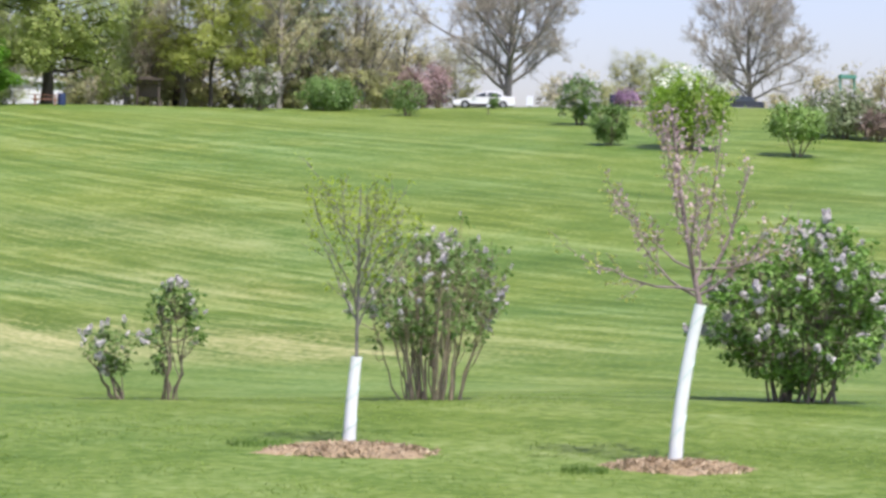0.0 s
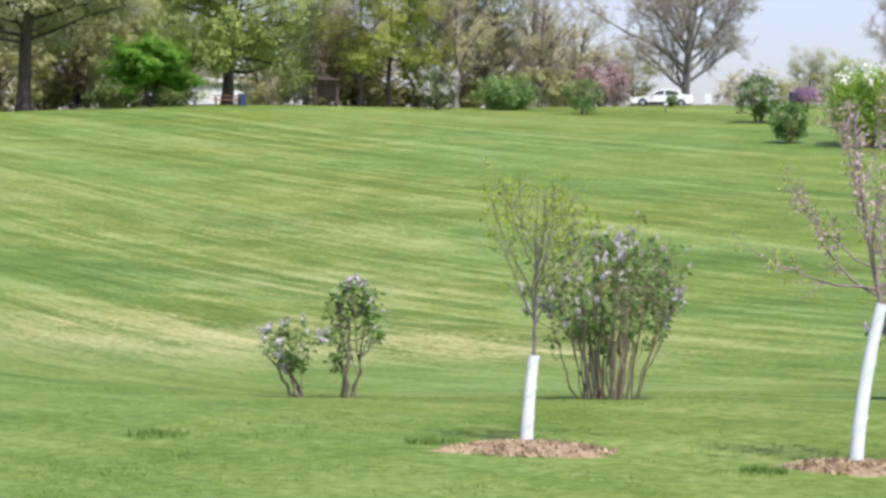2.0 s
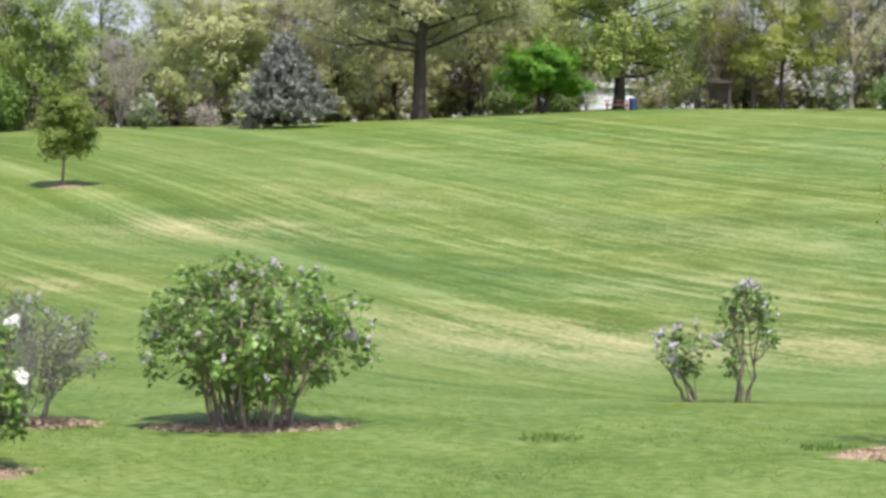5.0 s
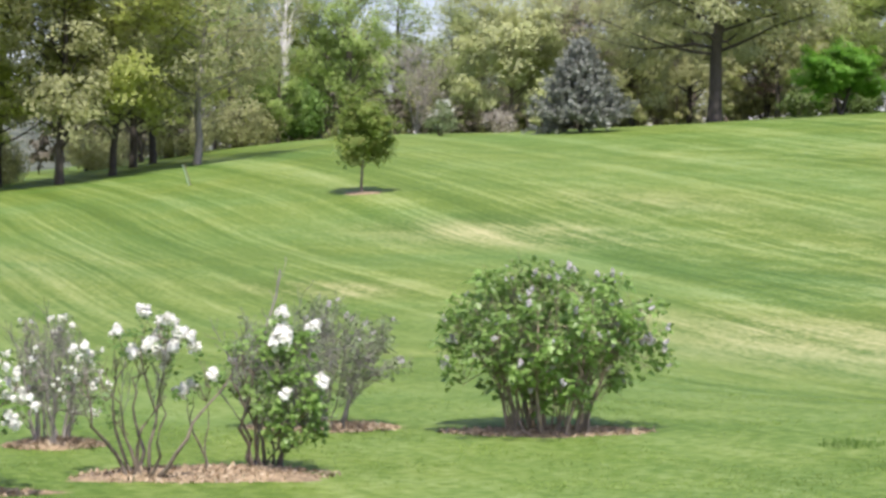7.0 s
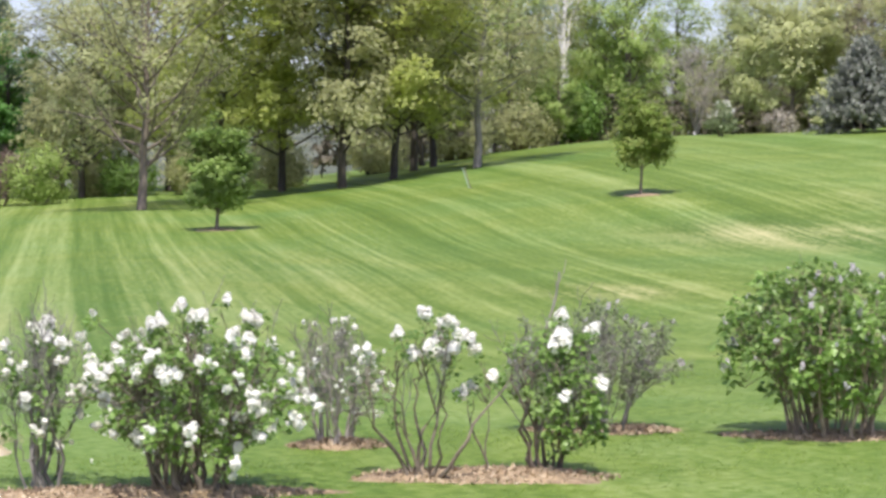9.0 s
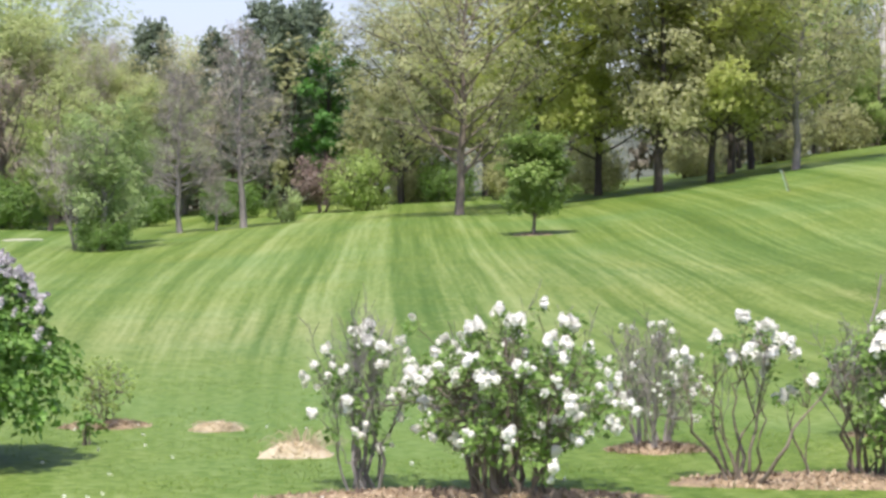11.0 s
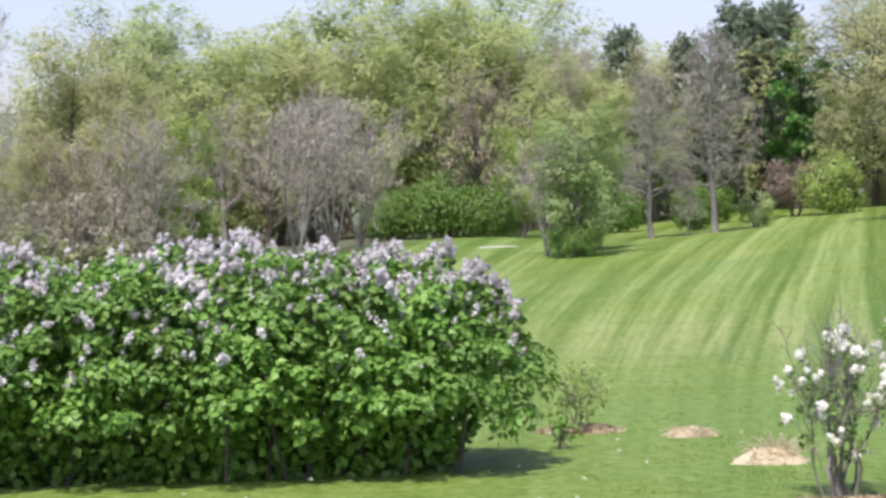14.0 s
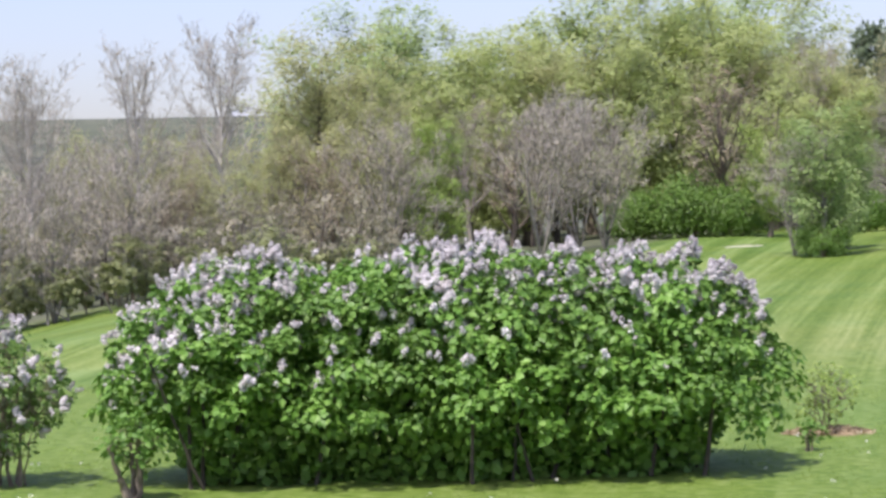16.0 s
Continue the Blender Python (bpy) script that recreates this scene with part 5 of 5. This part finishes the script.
    # where the flowers gather: along, up, half width, half height, amount
    gather = [(0.25, 2.0, 0.25, 0.3, 1.5), (0.0, 1.55, 0.16, 0.4, 1.6), (-0.05, 1.2, 0.12, 0.2, 1.0), (0.95, 1.95, 0.32, 0.16, 1.6), (1.55, 1.7, 0.2, 0.22, 1.6),
              (2.25, 1.8, 0.35, 0.3, 1.6), (2.65, 1.5, 0.2, 0.25, 1.2), (-2.0, 1.5, 0.6, 0.4, 0.75), (-1.45, 2.1, 0.35, 0.25, 2.2), (-0.3, 2.2, 0.3, 0.15, 1.2), (-1.3, 0.95, 0.3, 0.2, 0.35), (1.4, 0.95, 0.2, 0.15, 0.4)]
    crest = np.clip((N[:, 2] - 0.5) / 0.3, 0, 1) * np.clip((C[:, 2] - 1.1) / 0.4, 0, 1)
    flank = np.clip((-1.9 - C[:, 0]) / 0.6, 0, 1) * np.clip((C[:, 2] - 0.65) / 0.4, 0, 1) * np.clip((0.25 - N[:, 1]) * 2, 0, 1)
    green_gap = 1 - 0.85 * np.exp(-((C[:, 0] + 0.75) / 0.42) ** 2)
    weight = 0.75 * crest * green_gap + 1.0 * flank + 0.1 * (C[:, 2] > 0.8)
    for u, z, du, dz, k in gather:
        weight = weight + k * np.exp(-((C[:, 0] - u) / du) ** 2 - ((C[:, 2] - z) / dz) ** 2)
    weight = weight * (C[:, 1] < 0.3) * (N[:, 2] > -0.1)
    chosen = rng.choice(len(C), 1080, p=weight / weight.sum())
    rest = []
    for n, j in enumerate(chosen):
        c = C[j] + unit(axis[j] + rng.normal(0, 0.55, 3)) * rng.uniform(0.15, 0.24)
        d = Vector(N[j]) * 0.45 + Vector((0, 0, 0.75)) + Vector(rng.normal(0, 0.5, 3))
        m = Matrix.Translation(Vector(c)) @ d.to_track_quat("Z", "Y").to_matrix().to_4x4() @ Matrix.Scale(rng.uniform(0.42, 0.86), 4)
        if n < 300:
            part("flower_head", HEADS["mauve"][j % 3], root).matrix_basis = m
        else:
            rest.append((HEAD_POINTS["mauve"][j % 3] @ np.array(m.to_3x3()).T + np.array(m.translation), HEAD_FACES["mauve"][j % 3]))
    part("blossom", mesh_of("blossom", rest, F_MAUVE), root, "joined mauve flower heads", "stuff")
    return settle(root, az, dist, -az)


lilac_hedge(-54.75, 20.9)


# ---- saplings with tree guards ----
def sapling(label, height, guard, width, twig_mat, leaf, leaf_n, bend, limbs, flower=None, angle=30, reach=0.85, up=0.8, back=0.0, span=(0.03, 0.92), tips=0.2, girth=0.03, leaf_size=0.034, main=()):
    """A young tree: thin trunk in a white guard, bent a little, with a loose open crown.
    main: the main limbs, if chosen: start above the guard, then how far each goes across, back and up, and its girth."""
    root = tagged(new("sapling"), label, "tree", "saplings in trunk guards")
    s = np.linspace(0, 1, 12)
    P = np.zeros((1, 12, 3))
    g = guard / (height * 0.86)

    def sway(s):
        return np.where(s < g, bend * (np.clip(s / g, 0, 1)) ** 1.7, bend - back * ((np.clip(s, g, 1) - g) / (1 - g)) ** 0.8)
    P[0, :, 0] = sway(s) + rng.normal(0, 0.004, 12) * (s > g)
    P[0, :, 2] = s * height * 0.86
    R = girth * np.linspace(1, 0.26, 12)[None]
    P1, R1 = sprout(P, R, max(limbs, 1), g + span[0], span[1], angle, lambda t: reach * height * (1.12 - t), up, 8, 0.10, 0.72)
    if main:
        u = np.linspace(0, 1, 8)
        P1, R1 = np.zeros((len(main), 8, 3)), np.zeros((len(main), 8))
        for i, (low, across, deep, high, thick) in enumerate(main):
            z0 = guard + low
            P1[i, :, 0] = np.interp(z0, P[0, :, 2], P[0, :, 0]) + across * u ** 0.85
            P1[i, :, 1] = deep * u ** 0.9
            P1[i, :, 2] = z0 + (high - low) * (0.45 * u + 0.55 * u ** 1.8)
            P1[i, 1:] += np.cumsum(rng.normal(0, 0.014, (7, 3)), 0)
            R1[i] = thick * np.linspace(1, 0.3, 8)
    P2, R2 = sprout(P1, R1, 6, 0.25, 1.0, 34, width * 0.2, 0.5, 5, 0.12, 0.6)
    P3, R3 = sprout(P2, R2, 3, 0.3, 1.0, 35, width * 0.08, 0.5, 3, 0.15, 0.6)
    part("trunk", mesh_of("trunk", [tubes(P, R, 9), tubes(P1, np.maximum(R1, 0.005), 5), tubes(P2, np.maximum(R2, 0.0025), 4), tubes(P3, np.maximum(R3, 0.0018), 3)], twig_mat, True), root)
    pts = np.concatenate([along_points(P3[P3[:, 0, 2] > tips * height], leaf_n, 0.025), along_points(P2[P2[:, 0, 2] > tips * height], leaf_n, 0.03, 0.5)])
    part("crown", mesh_of("crown", [leaves(pts, leaf_size, 0.55, fold=True)], leaf), root)
    if flower:
        pts = np.concatenate([along_points(P1, 26, 0.03, 0.5), along_points(P2[np.repeat(P1[:, -1, 2] > guard + 0.5, 6)], 13, 0.024), along_points(P, 300, 0.045, 0.66)])
        part("blossom", mesh_of("blossom", [leaves(pts, 0.035, 0.8)], flower), root)
    n = 12
    u = np.linspace(0, 1, n)
    L = np.zeros((1, n, 3))
    L[0, :, 0] = sway(u * g * 0.999)
    L[0, :, 2] = u * guard
    rad = np.linspace(0.062, 0.05, n)
    tube = part("tree_guard", mesh_of("tree_guard", [tubes(L, rad[None], 14)], GUARD, True), root, "white plastic spiral guard round the trunk")
    m = 60
    u2 = np.linspace(0.02, 0.99, m)
    S = np.zeros((1, m, 3))
    r2 = np.interp(u2, u, rad) + 0.001
    S[0, :, 0] = np.interp(u2, u, L[0, :, 0]) + r2 * np.cos(u2 * 19)
    S[0, :, 1] = r2 * np.sin(u2 * 19)
    S[0, :, 2] = u2 * guard
    part("seam", mesh_of("seam", [tubes(S, np.full((1, m), 0.0045), 4)], GUARD_SEAM, True), tube)
    return root


settle(sapling("sapling with thin new green leaf and a white trunk guard", 2.73, 0.85, 1.35, BARK_GREY, L_NEW, 3, 0.05, 15, None, 32, 0.6, 0.5, span=(0.1, 0.8), tips=0.42, girth=0.024, leaf_size=0.045), -2.25, 20.5, 0)
settle(sapling("crooked sapling with pink buds and a white trunk guard", 3.62, 1.43, 1.35, REDTWIG, L_YELLOW, 2, 0.185, 0, F_BLUSH, back=0.3, girth=0.04, leaf_size=0.045, main=(
    (0.06, -0.7, 0.1, 0.74, 0.014), (0.12, -1.0, -0.15, 0.46, 0.014), (0.3, -0.66, 0.2, 1.0, 0.011), (0.12, 0.42, -0.1, 1.2, 0.021), (0.08, 0.66, 0.1, 0.68, 0.016), (0.4, 0.24, 0.25, 1.5, 0.014),
    (0.3, 0.8, -0.2, 0.6, 0.011), (0.7, -0.3, -0.2, 1.45, 0.011), (0.2, 0.1, 0.6, 0.9, 0.014), (0.25, -0.1, -0.6, 0.95, 0.013), (1.0, 0.2, 0.1, 1.65, 0.01), (1.1, -0.22, 0.1, 1.6, 0.009))), 5.95, 19.6, 0)
mulch_ring(-2.15, 20.15, 0.74, 0.46)
mulch_ring(6.0, 19.5, 0.6, 0.36)

# ---- built things along the ridge ----
PAINT = plain("white_car_paint", (0.80, 0.81, 0.82), 0.25)
PAINT_DARK = plain("dark_car_paint", (0.03, 0.035, 0.045), 0.25)
GLASS = plain("dark_car_glass", (0.04, 0.05, 0.055), 0.08)
TYRE = plain("black_tyre", (0.02, 0.02, 0.02), 0.8)
RIM = plain("alloy_rim", (0.5, 0.5, 0.52), 0.3, 0.9)
LAMP_RED = plain("red_tail_lamp", (0.45, 0.02, 0.02), 0.3)
LAMP_CLEAR = plain("clear_headlamp", (0.75, 0.76, 0.78), 0.15)
WHITE = plain("white_painted_board", (0.80, 0.82, 0.90), 0.6)
PALE_ROOF = mottled("pale_metal_roof", (0.55, 0.56, 0.57), (0.70, 0.71, 0.72), 4, 0.5, 0.05)
TIMBER = mottled("red_brown_timber", (0.20, 0.09, 0.06), (0.38, 0.20, 0.14), 18, stretch=(0.2, 1, 1))
DARKWOOD = mottled("weathered_dark_timber", (0.05, 0.04, 0.035), (0.14, 0.11, 0.09), 18, stretch=(1, 1, 0.2))
BLUE = plain("dark_blue_plastic", (0.025, 0.045, 0.12), 0.5)
GREENMETAL = plain("green_painted_metal", (0.10, 0.30, 0.24), 0.45)
ASPHALT = mottled("pale_worn_asphalt", (0.14, 0.138, 0.135), (0.24, 0.235, 0.23), 3, 0.9, 0.1)
CONCRETE = mottled("pale_concrete", (0.38, 0.35, 0.30), (0.55, 0.52, 0.46), 9, 0.9, 0.1)


def box(sx, sy, sz, at=(0, 0, 0), bevel=0.02, turn=(0, 0, 0)):
    bm = bmesh.new()
    bmesh.ops.create_cube(bm, size=1)
    bmesh.ops.scale(bm, vec=(sx, sy, sz), verts=bm.verts)
    if bevel:
        bmesh.ops.bevel(bm, geom=bm.edges[:], offset=min(bevel, 0.3 * min(sx, sy, sz)), segments=2, affect="EDGES")
    bmesh.ops.transform(bm, matrix=pose(*at, *turn), verts=bm.verts)
    return bm


def slab(outline, y0, y1, inset=0.0):
    """A side outline (x, z) swept across y, its upper part drawn in."""
    bm = bmesh.new()
    top = max(z for _, z in outline)
    sides = []
    for y, s in ((y0, 1), (y1, -1)):
        sides.append([bm.verts.new((x, y + s * inset * max(0, (z - 0.85) / (top - 0.85)), z)) for x, z in outline])
    n = len(outline)
    for i in range(n):
        bm.faces.new((sides[0][i], sides[0][(i + 1) % n], sides[1][(i + 1) % n], sides[1][i]))
    bm.faces.new(sides[0][::-1])
    bm.faces.new(sides[1])
    bmesh.ops.recalc_face_normals(bm, faces=bm.faces)
    bmesh.ops.bevel(bm, geom=bm.edges[:], offset=0.03, segments=2, affect="EDGES")
    return bm


def solid(name, bm, mat, parent=None, label="", smooth=False):
    me = bpy.data.meshes.new(name)
    bm.to_mesh(me)
    bm.free()
    me.materials.append(mat)
    if smooth:
        me.polygons.foreach_set("use_smooth", [True] * len(me.polygons))
    return part(name, me, parent, label)


def disc(r, w, at, seg=20):
    bm = bmesh.new()
    bmesh.ops.create_cone(bm, cap_ends=True, segments=seg, radius1=r, radius2=r, depth=w)
    bmesh.ops.bevel(bm, geom=[e for e in bm.edges if len(e.link_faces) == 2 and e.calc_face_angle() > 1], offset=w * 0.15, segments=2, affect="EDGES")
    bmesh.ops.transform(bm, matrix=pose(*at, 90, 0, 0), verts=bm.verts)
    return bm


def car(label, paint):
    """A saloon seen from the side: long bonnet, short cabin, rounded boot."""
    root = tagged(new("car"), label, "car")
    body = [(-2.3, 0.33), (-2.36, 0.52), (-2.28, 0.66), (-1.1, 0.86), (-0.95, 0.9), (-0.2, 1.3), (0.1, 1.36), (0.75, 1.36), (1.05, 1.3), (1.55, 1.0), (2.2, 0.98), (2.34, 0.88), (2.34, 0.45), (2.2, 0.28), (-2.2, 0.26)]
    solid("body", slab(body, -0.87, 0.87, 0.16), paint, root)
    for y, s in ((-0.80, 1), (0.80, -1)):
        for pts in ([(-0.78, 0.93), (-0.2, 1.24), (0.14, 1.29), (0.14, 0.93)], [(0.22, 0.93), (0.22, 1.29), (0.75, 1.29), (0.75, 0.93)], [(0.83, 0.93), (0.83, 1.28), (1.0, 1.24), (1.38, 1.0)]):
            bm = bmesh.new()
            a = [bm.verts.new((x, y + s * (0.16 * (z - 0.85) / 0.51) - s * 0.075, z)) for x, z in pts]
            b = [bm.verts.new((x, y + s * (0.16 * (z - 0.85) / 0.51) - s * 0.045, z)) for x, z in pts]
            for i in range(4):
                bm.faces.new((a[i], a[(i + 1) % 4], b[(i + 1) % 4], b[i]))
            bm.faces.new(a[::-1])
            bm.faces.new(b)
            bmesh.ops.recalc_face_normals(bm, faces=bm.faces)
            solid("side_window", bm, GLASS, root, "dark side window")
        solid("sill", box(2.3, 0.05, 0.14, (0, y * 1.08, 0.34), 0.02), TYRE, root, "dark lower sill")
    for x in (-1.45, 1.42):
        for y in (-0.80, 0.80):
            wheel = solid("wheel", disc(0.33, 0.2, (x, y, 0.33)), TYRE, root, "black tyre")
            solid("rim", disc(0.2, 0.22, (x, y, 0.33)), RIM, wheel)
    for y in (-0.62, 0.62):
        solid("headlight", box(0.12, 0.34, 0.14, (-2.31, y, 0.7)), LAMP_CLEAR, root, "clear headlight")
        solid("tail_light", box(0.08, 0.24, 0.26, (2.31, y, 0.8)), LAMP_RED, root, "red tail light")
        solid("door_mirror", box(0.16, 0.2, 0.14, (-0.75, y * 1.52, 1.0)), paint, root)
    return root


settle(car("white parked saloon car seen from the side on the ridge road", PAINT), 0.95, 172.5, -0.95, 1.0, 0.16)
settle(bush("small_shrub", "small dark green shrub in front of the white car", 0.8, 1.05, L_DARK, 0.12, 900, bottom=0.05), 1.2, 168, 0)
settle(car("dark parked car behind the brow of the hill", PAINT_DARK), 7.2, 181, 30, 1.0, 0.25)


def ridge_road():
    """A narrow road along the brow."""
    az = np.linspace(0.0, 24, 90)
    V = []
    for off in (-1.9, -1.7, 0, 1.7, 1.9):
        d = 175.0 + off + 0.12 * (az - 2) ** 2 * 0.04
        V.append(np.stack([d * np.sin(np.radians(az)), d * np.cos(np.radians(az)), rise(az, d) + (0.05 if abs(off) < 1.8 else -0.1)], -1))
    V = np.stack(V)
    i = np.arange(V.shape[0] * V.shape[1]).reshape(V.shape[:2])
    f = np.stack([i[:-1, :-1], i[:-1, 1:], i[1:, 1:], i[1:, :-1]], -1).reshape(-1, 4)[:, ::-1].copy()
    return tagged(new("road", mesh_of("road", [(V.reshape(-1, 3), f)], ASPHALT)), "narrow pale asphalt road along the brow", "road", kind="structure")


ridge_road()


def notice(label, w, h, post, mat):
    root = tagged(new("sign"), label, "sign")
    solid("board", box(w, 0.04, h, (0, 0, post + h / 2), 0.01), mat, root)
    solid("post", box(0.07, 0.07, post + h * 0.5, (0, 0.055, (post + h * 0.5) / 2), 0.01), DARKWOOD, root)
    return root


settle(notice("white blank sign board on a short post", 0.5, 0.72, 0.15, WHITE), 2.09, 171, -2)
settle(notice("small white plant label on a stake", 0.22, 0.16, 0.55, WHITE), 1.05, 158, -1)


def picnic_table():
    root = tagged(new("picnic_table"), "red-brown timber picnic table under the trees", "table")
    for i in range(4):
        solid("plank", box(1.9, 0.17, 0.04, (0, -0.29 + i * 0.19, 0.75), 0.01), TIMBER, root)
    for y in (-0.72, 0.72):
        solid("bench", box(1.9, 0.26, 0.04, (0, y, 0.45), 0.01), TIMBER, root)
    for x in (-0.7, 0.7):
        for s in (-1, 1):
            solid("leg", box(0.09, 0.06, 0.95, (x, s * 0.48, 0.37), 0.01, (s * 38, 0, 0)), TIMBER, root)
        solid("crossbar", box(0.06, 1.6, 0.09, (x + 0.08, 0, 0.40), 0.01), TIMBER, root)
    return root


settle(picnic_table(), -9.98, 163, 8)


def barrel(label="blue plastic litter barrel beside the picnic table"):
    root = tagged(new("litter_bin"), label, "bin")
    n = 9
    P = np.zeros((1, n, 3))
    P[0, :, 2] = np.linspace(0, 0.85, n)
    R = np.array([[0.29, 0.29, 0.31, 0.29, 0.29, 0.31, 0.29, 0.29, 0.28]])
    part("drum", mesh_of("drum", [tubes(P, R, 20)], BLUE, True), root)
    solid("lid", disc_flat(0.30, 0.05, 0.86), BLUE, root)
    return root


def disc_flat(r, h, z):
    bm = bmesh.new()
    bmesh.ops.create_cone(bm, cap_ends=True, segments=24, radius1=r, radius2=r * 0.92, depth=h)
    bmesh.ops.translate(bm, vec=(0, 0, z), verts=bm.verts)
    return bm


settle(barrel(), -9.58, 163.5, 0)
settle(barrel("dark blue litter barrel beside a magenta shrub"), 4.22, 163, 0, 1.25)


def house(label="low white building behind the trees"):
    root = tagged(new("house"), label, "house")
    wall = solid("wall", box(6.4, 5, 2.2, (0, 0, 1.1), 0.02), WHITE, root)
    roof = [(-3.4, 2.2), (3.4, 2.2), (3.4, 2.3), (0, 2.7), (-3.4, 2.3)]
    bm = slab(roof, -2.8, 2.8)
    solid("roof", bm, PALE_ROOF, root)
    return root


settle(house(), -10.55, 190, 12, 1.0, 0.05)
settle(house("far white building on the wooded ridge"), -59.68, 1285, 59.68, 1.45, 0.1)


def kiosk():
    root = tagged(new("shelter"), "small dark timber shelter with a low roof", "shelter")
    for x in (-0.8, 0.8):
        for y in (-0.5, 0.5):
            solid("post", box(0.12, 0.12, 1.9, (x, y, 0.95), 0.01), DARKWOOD, root)
    solid("panel", box(1.48, 0.06, 1.0, (0, 0.5, 1.2), 0.01), DARKWOOD, root)
    solid("roof", slab([(-1.1, 1.9), (1.1, 1.9), (1.1, 1.98), (0, 2.14), (-1.1, 1.98)], -0.8, 0.8), DARKWOOD, root)
    return root


settle(kiosk(), -7.45, 170, 5)


def green_frame():
    root = tagged(new("metal_frame"), "green painted metal frame beyond the shrubs", "frame")
    for x in (-0.55, 0.55):
        solid("post", box(0.14, 0.14, 2.4, (x, 0, 1.2), 0.02), GREENMETAL, root)
    solid("top_panel", box(1.3, 0.5, 0.3, (0, 0, 2.5), 0.05), GREENMETAL, root)
    return root


settle(green_frame(), 9.95, 171, 10)


mulch_ring(-47.17, 110, 1.0, 0.55, "pale sandy strip in the grass by the woods", 0.03, 60, CONCRETE, STRAW, "sand_strip", "sand")


# ---- small things on the lawn ----
def dry_tuft(label, w, h, blades):
    root = tagged(new("dry_grass_clump"), label, "grass")
    a, r = rng.uniform(0, 6.283, blades), np.sqrt(rng.uniform(0, 1, blades)) * w * 0.3
    p = np.stack([np.cos(a) * r, np.sin(a) * r, 0 * a], -1)
    out = np.stack([np.cos(a), np.sin(a), 0 * a], -1) * (r / w + 0.15)[:, None] * rng.uniform(0.2, 1.3, (blades, 1)) * w
    hh = h * rng.uniform(0.3, 1.0, blades) * (1.1 - r / w * 1.6)
    P = np.stack([p, p + out * 0.35 + np.stack([0 * a, 0 * a, hh * 0.75], -1), p + out * 0.8 + np.stack([0 * a, 0 * a, hh], -1), p + out * 1.2 + np.stack([0 * a, 0 * a, hh * 0.7], -1)], 1)
    R = np.array([[0.005, 0.004, 0.003, 0.001]]) * np.ones((blades, 1))
    part("blade", mesh_of("blade", [tubes(P, R, 3)], STRAW), root, kind="stuff")
    return root


settle(dry_tuft("clump of dry straw-coloured ornamental grass", 0.5, 0.3, 130), -40.3, 21.0, 0, 1.0, 0.0)
settle(dry_tuft("low cut clump of dry straw-coloured grass", 0.42, 0.13, 110), -42.45, 23.4, 0, 1.0, 0.0)
mulch_ring(-40.45, 20.9, 0.32, 0.24, "low mound of pale dry clippings", 0.11, 500, STRAW, STRAW, "clippings", "straw")
mulch_ring(-42.45, 23.4, 0.26, 0.18, "low mound of pale dry clippings", 0.07, 350, STRAW, STRAW, "clippings", "straw")
mulch_ring(-23.8, 93.2, 0.75, 0.6, "mulch ring round the young maple", 0.06, 200)
mulch_ring(-34.44, 86, 0.8, 0.6, "mulch ring round the young maple", 0.06, 200)


def staked_whip():
    root = tagged(new("staked_seedling"), "tiny seedling in a pale leaning plastic shelter", "tree")
    P = np.zeros((1, 5, 3))
    P[0, :, 2] = np.linspace(0, 1.0, 5)
    P[0, :, 0] = np.linspace(0, -0.35, 5)
    part("shelter_tube", mesh_of("shelter_tube", [tubes(P, np.full((1, 5), 0.026), 10)], plain("pale_shelter_plastic", (0.24, 0.33, 0.24), 0.6), True), root)
    part("stake", mesh_of("stake", [tubes(P + np.array([0.1, 0, 0]), np.full((1, 5), 0.02), 5)], STEM, True), root)
    return root


settle(staked_whip(), -28.1, 104, 0)


def seed_heads():
    """Dandelion clocks dotted about the near lawn."""
    k = 70
    d, az = rng.uniform(16.5, 24, k), rng.uniform(-66, -33, k)
    p = np.stack([d * np.sin(np.radians(az)), d * np.cos(np.radians(az)), rise(az, d) + 0.05], -1)
    pts = np.repeat(p, 14, 0) + rng.normal(0, 0.008, (k * 14, 3))
    return tagged(new("dandelion_heads", mesh_of("dandelion_heads", [leaves(pts, 0.014, 0.8)], F_WHITE)), "white dandelion seed heads on the lawn", "flower", kind="stuff")


seed_heads()


def dark_grass_patch(az, dist, wide, deep, blades):
    """Longer, darker grass blades scattered over an oval patch."""
    a, r = rng.uniform(0, 6.283, blades), np.sqrt(rng.uniform(0, 1, blades))
    side, away = wide * r * np.cos(a), deep * r * np.sin(a)
    c, s = math.cos(radians(az)), math.sin(radians(az))
    o = spot(az, dist)
    x, y = o.x + side * c + away * s, o.y - side * s + away * c
    p = np.stack([x, y, rise(np.degrees(np.arctan2(x, y)), np.hypot(x, y))], -1)
    tip = p + np.stack([rng.normal(0, 0.025, blades), rng.normal(0, 0.025, blades), rng.uniform(0.03, 0.075, blades)], -1)
    w = unit(rng.normal(0, 1, (blades, 3)) * np.array([1, 1, 0])) * 0.005
    me = mesh_of("grass_patch", [(np.stack([p - w, p + w, tip], 1).reshape(-1, 3), np.arange(3 * blades).reshape(-1, 3))], DARK_BLADE)
    return tagged(new("grass_patch", me), "patch of longer dark green grass in the lawn", "grass", kind="stuff")


for az, dist, wide, deep in ((-11.55, 21.0, 0.3, 0.35), (-4.6, 20.6, 0.28, 0.2), (3.7, 19.1, 0.22, 0.2)):
    dark_grass_patch(az, dist, wide, deep, 260)
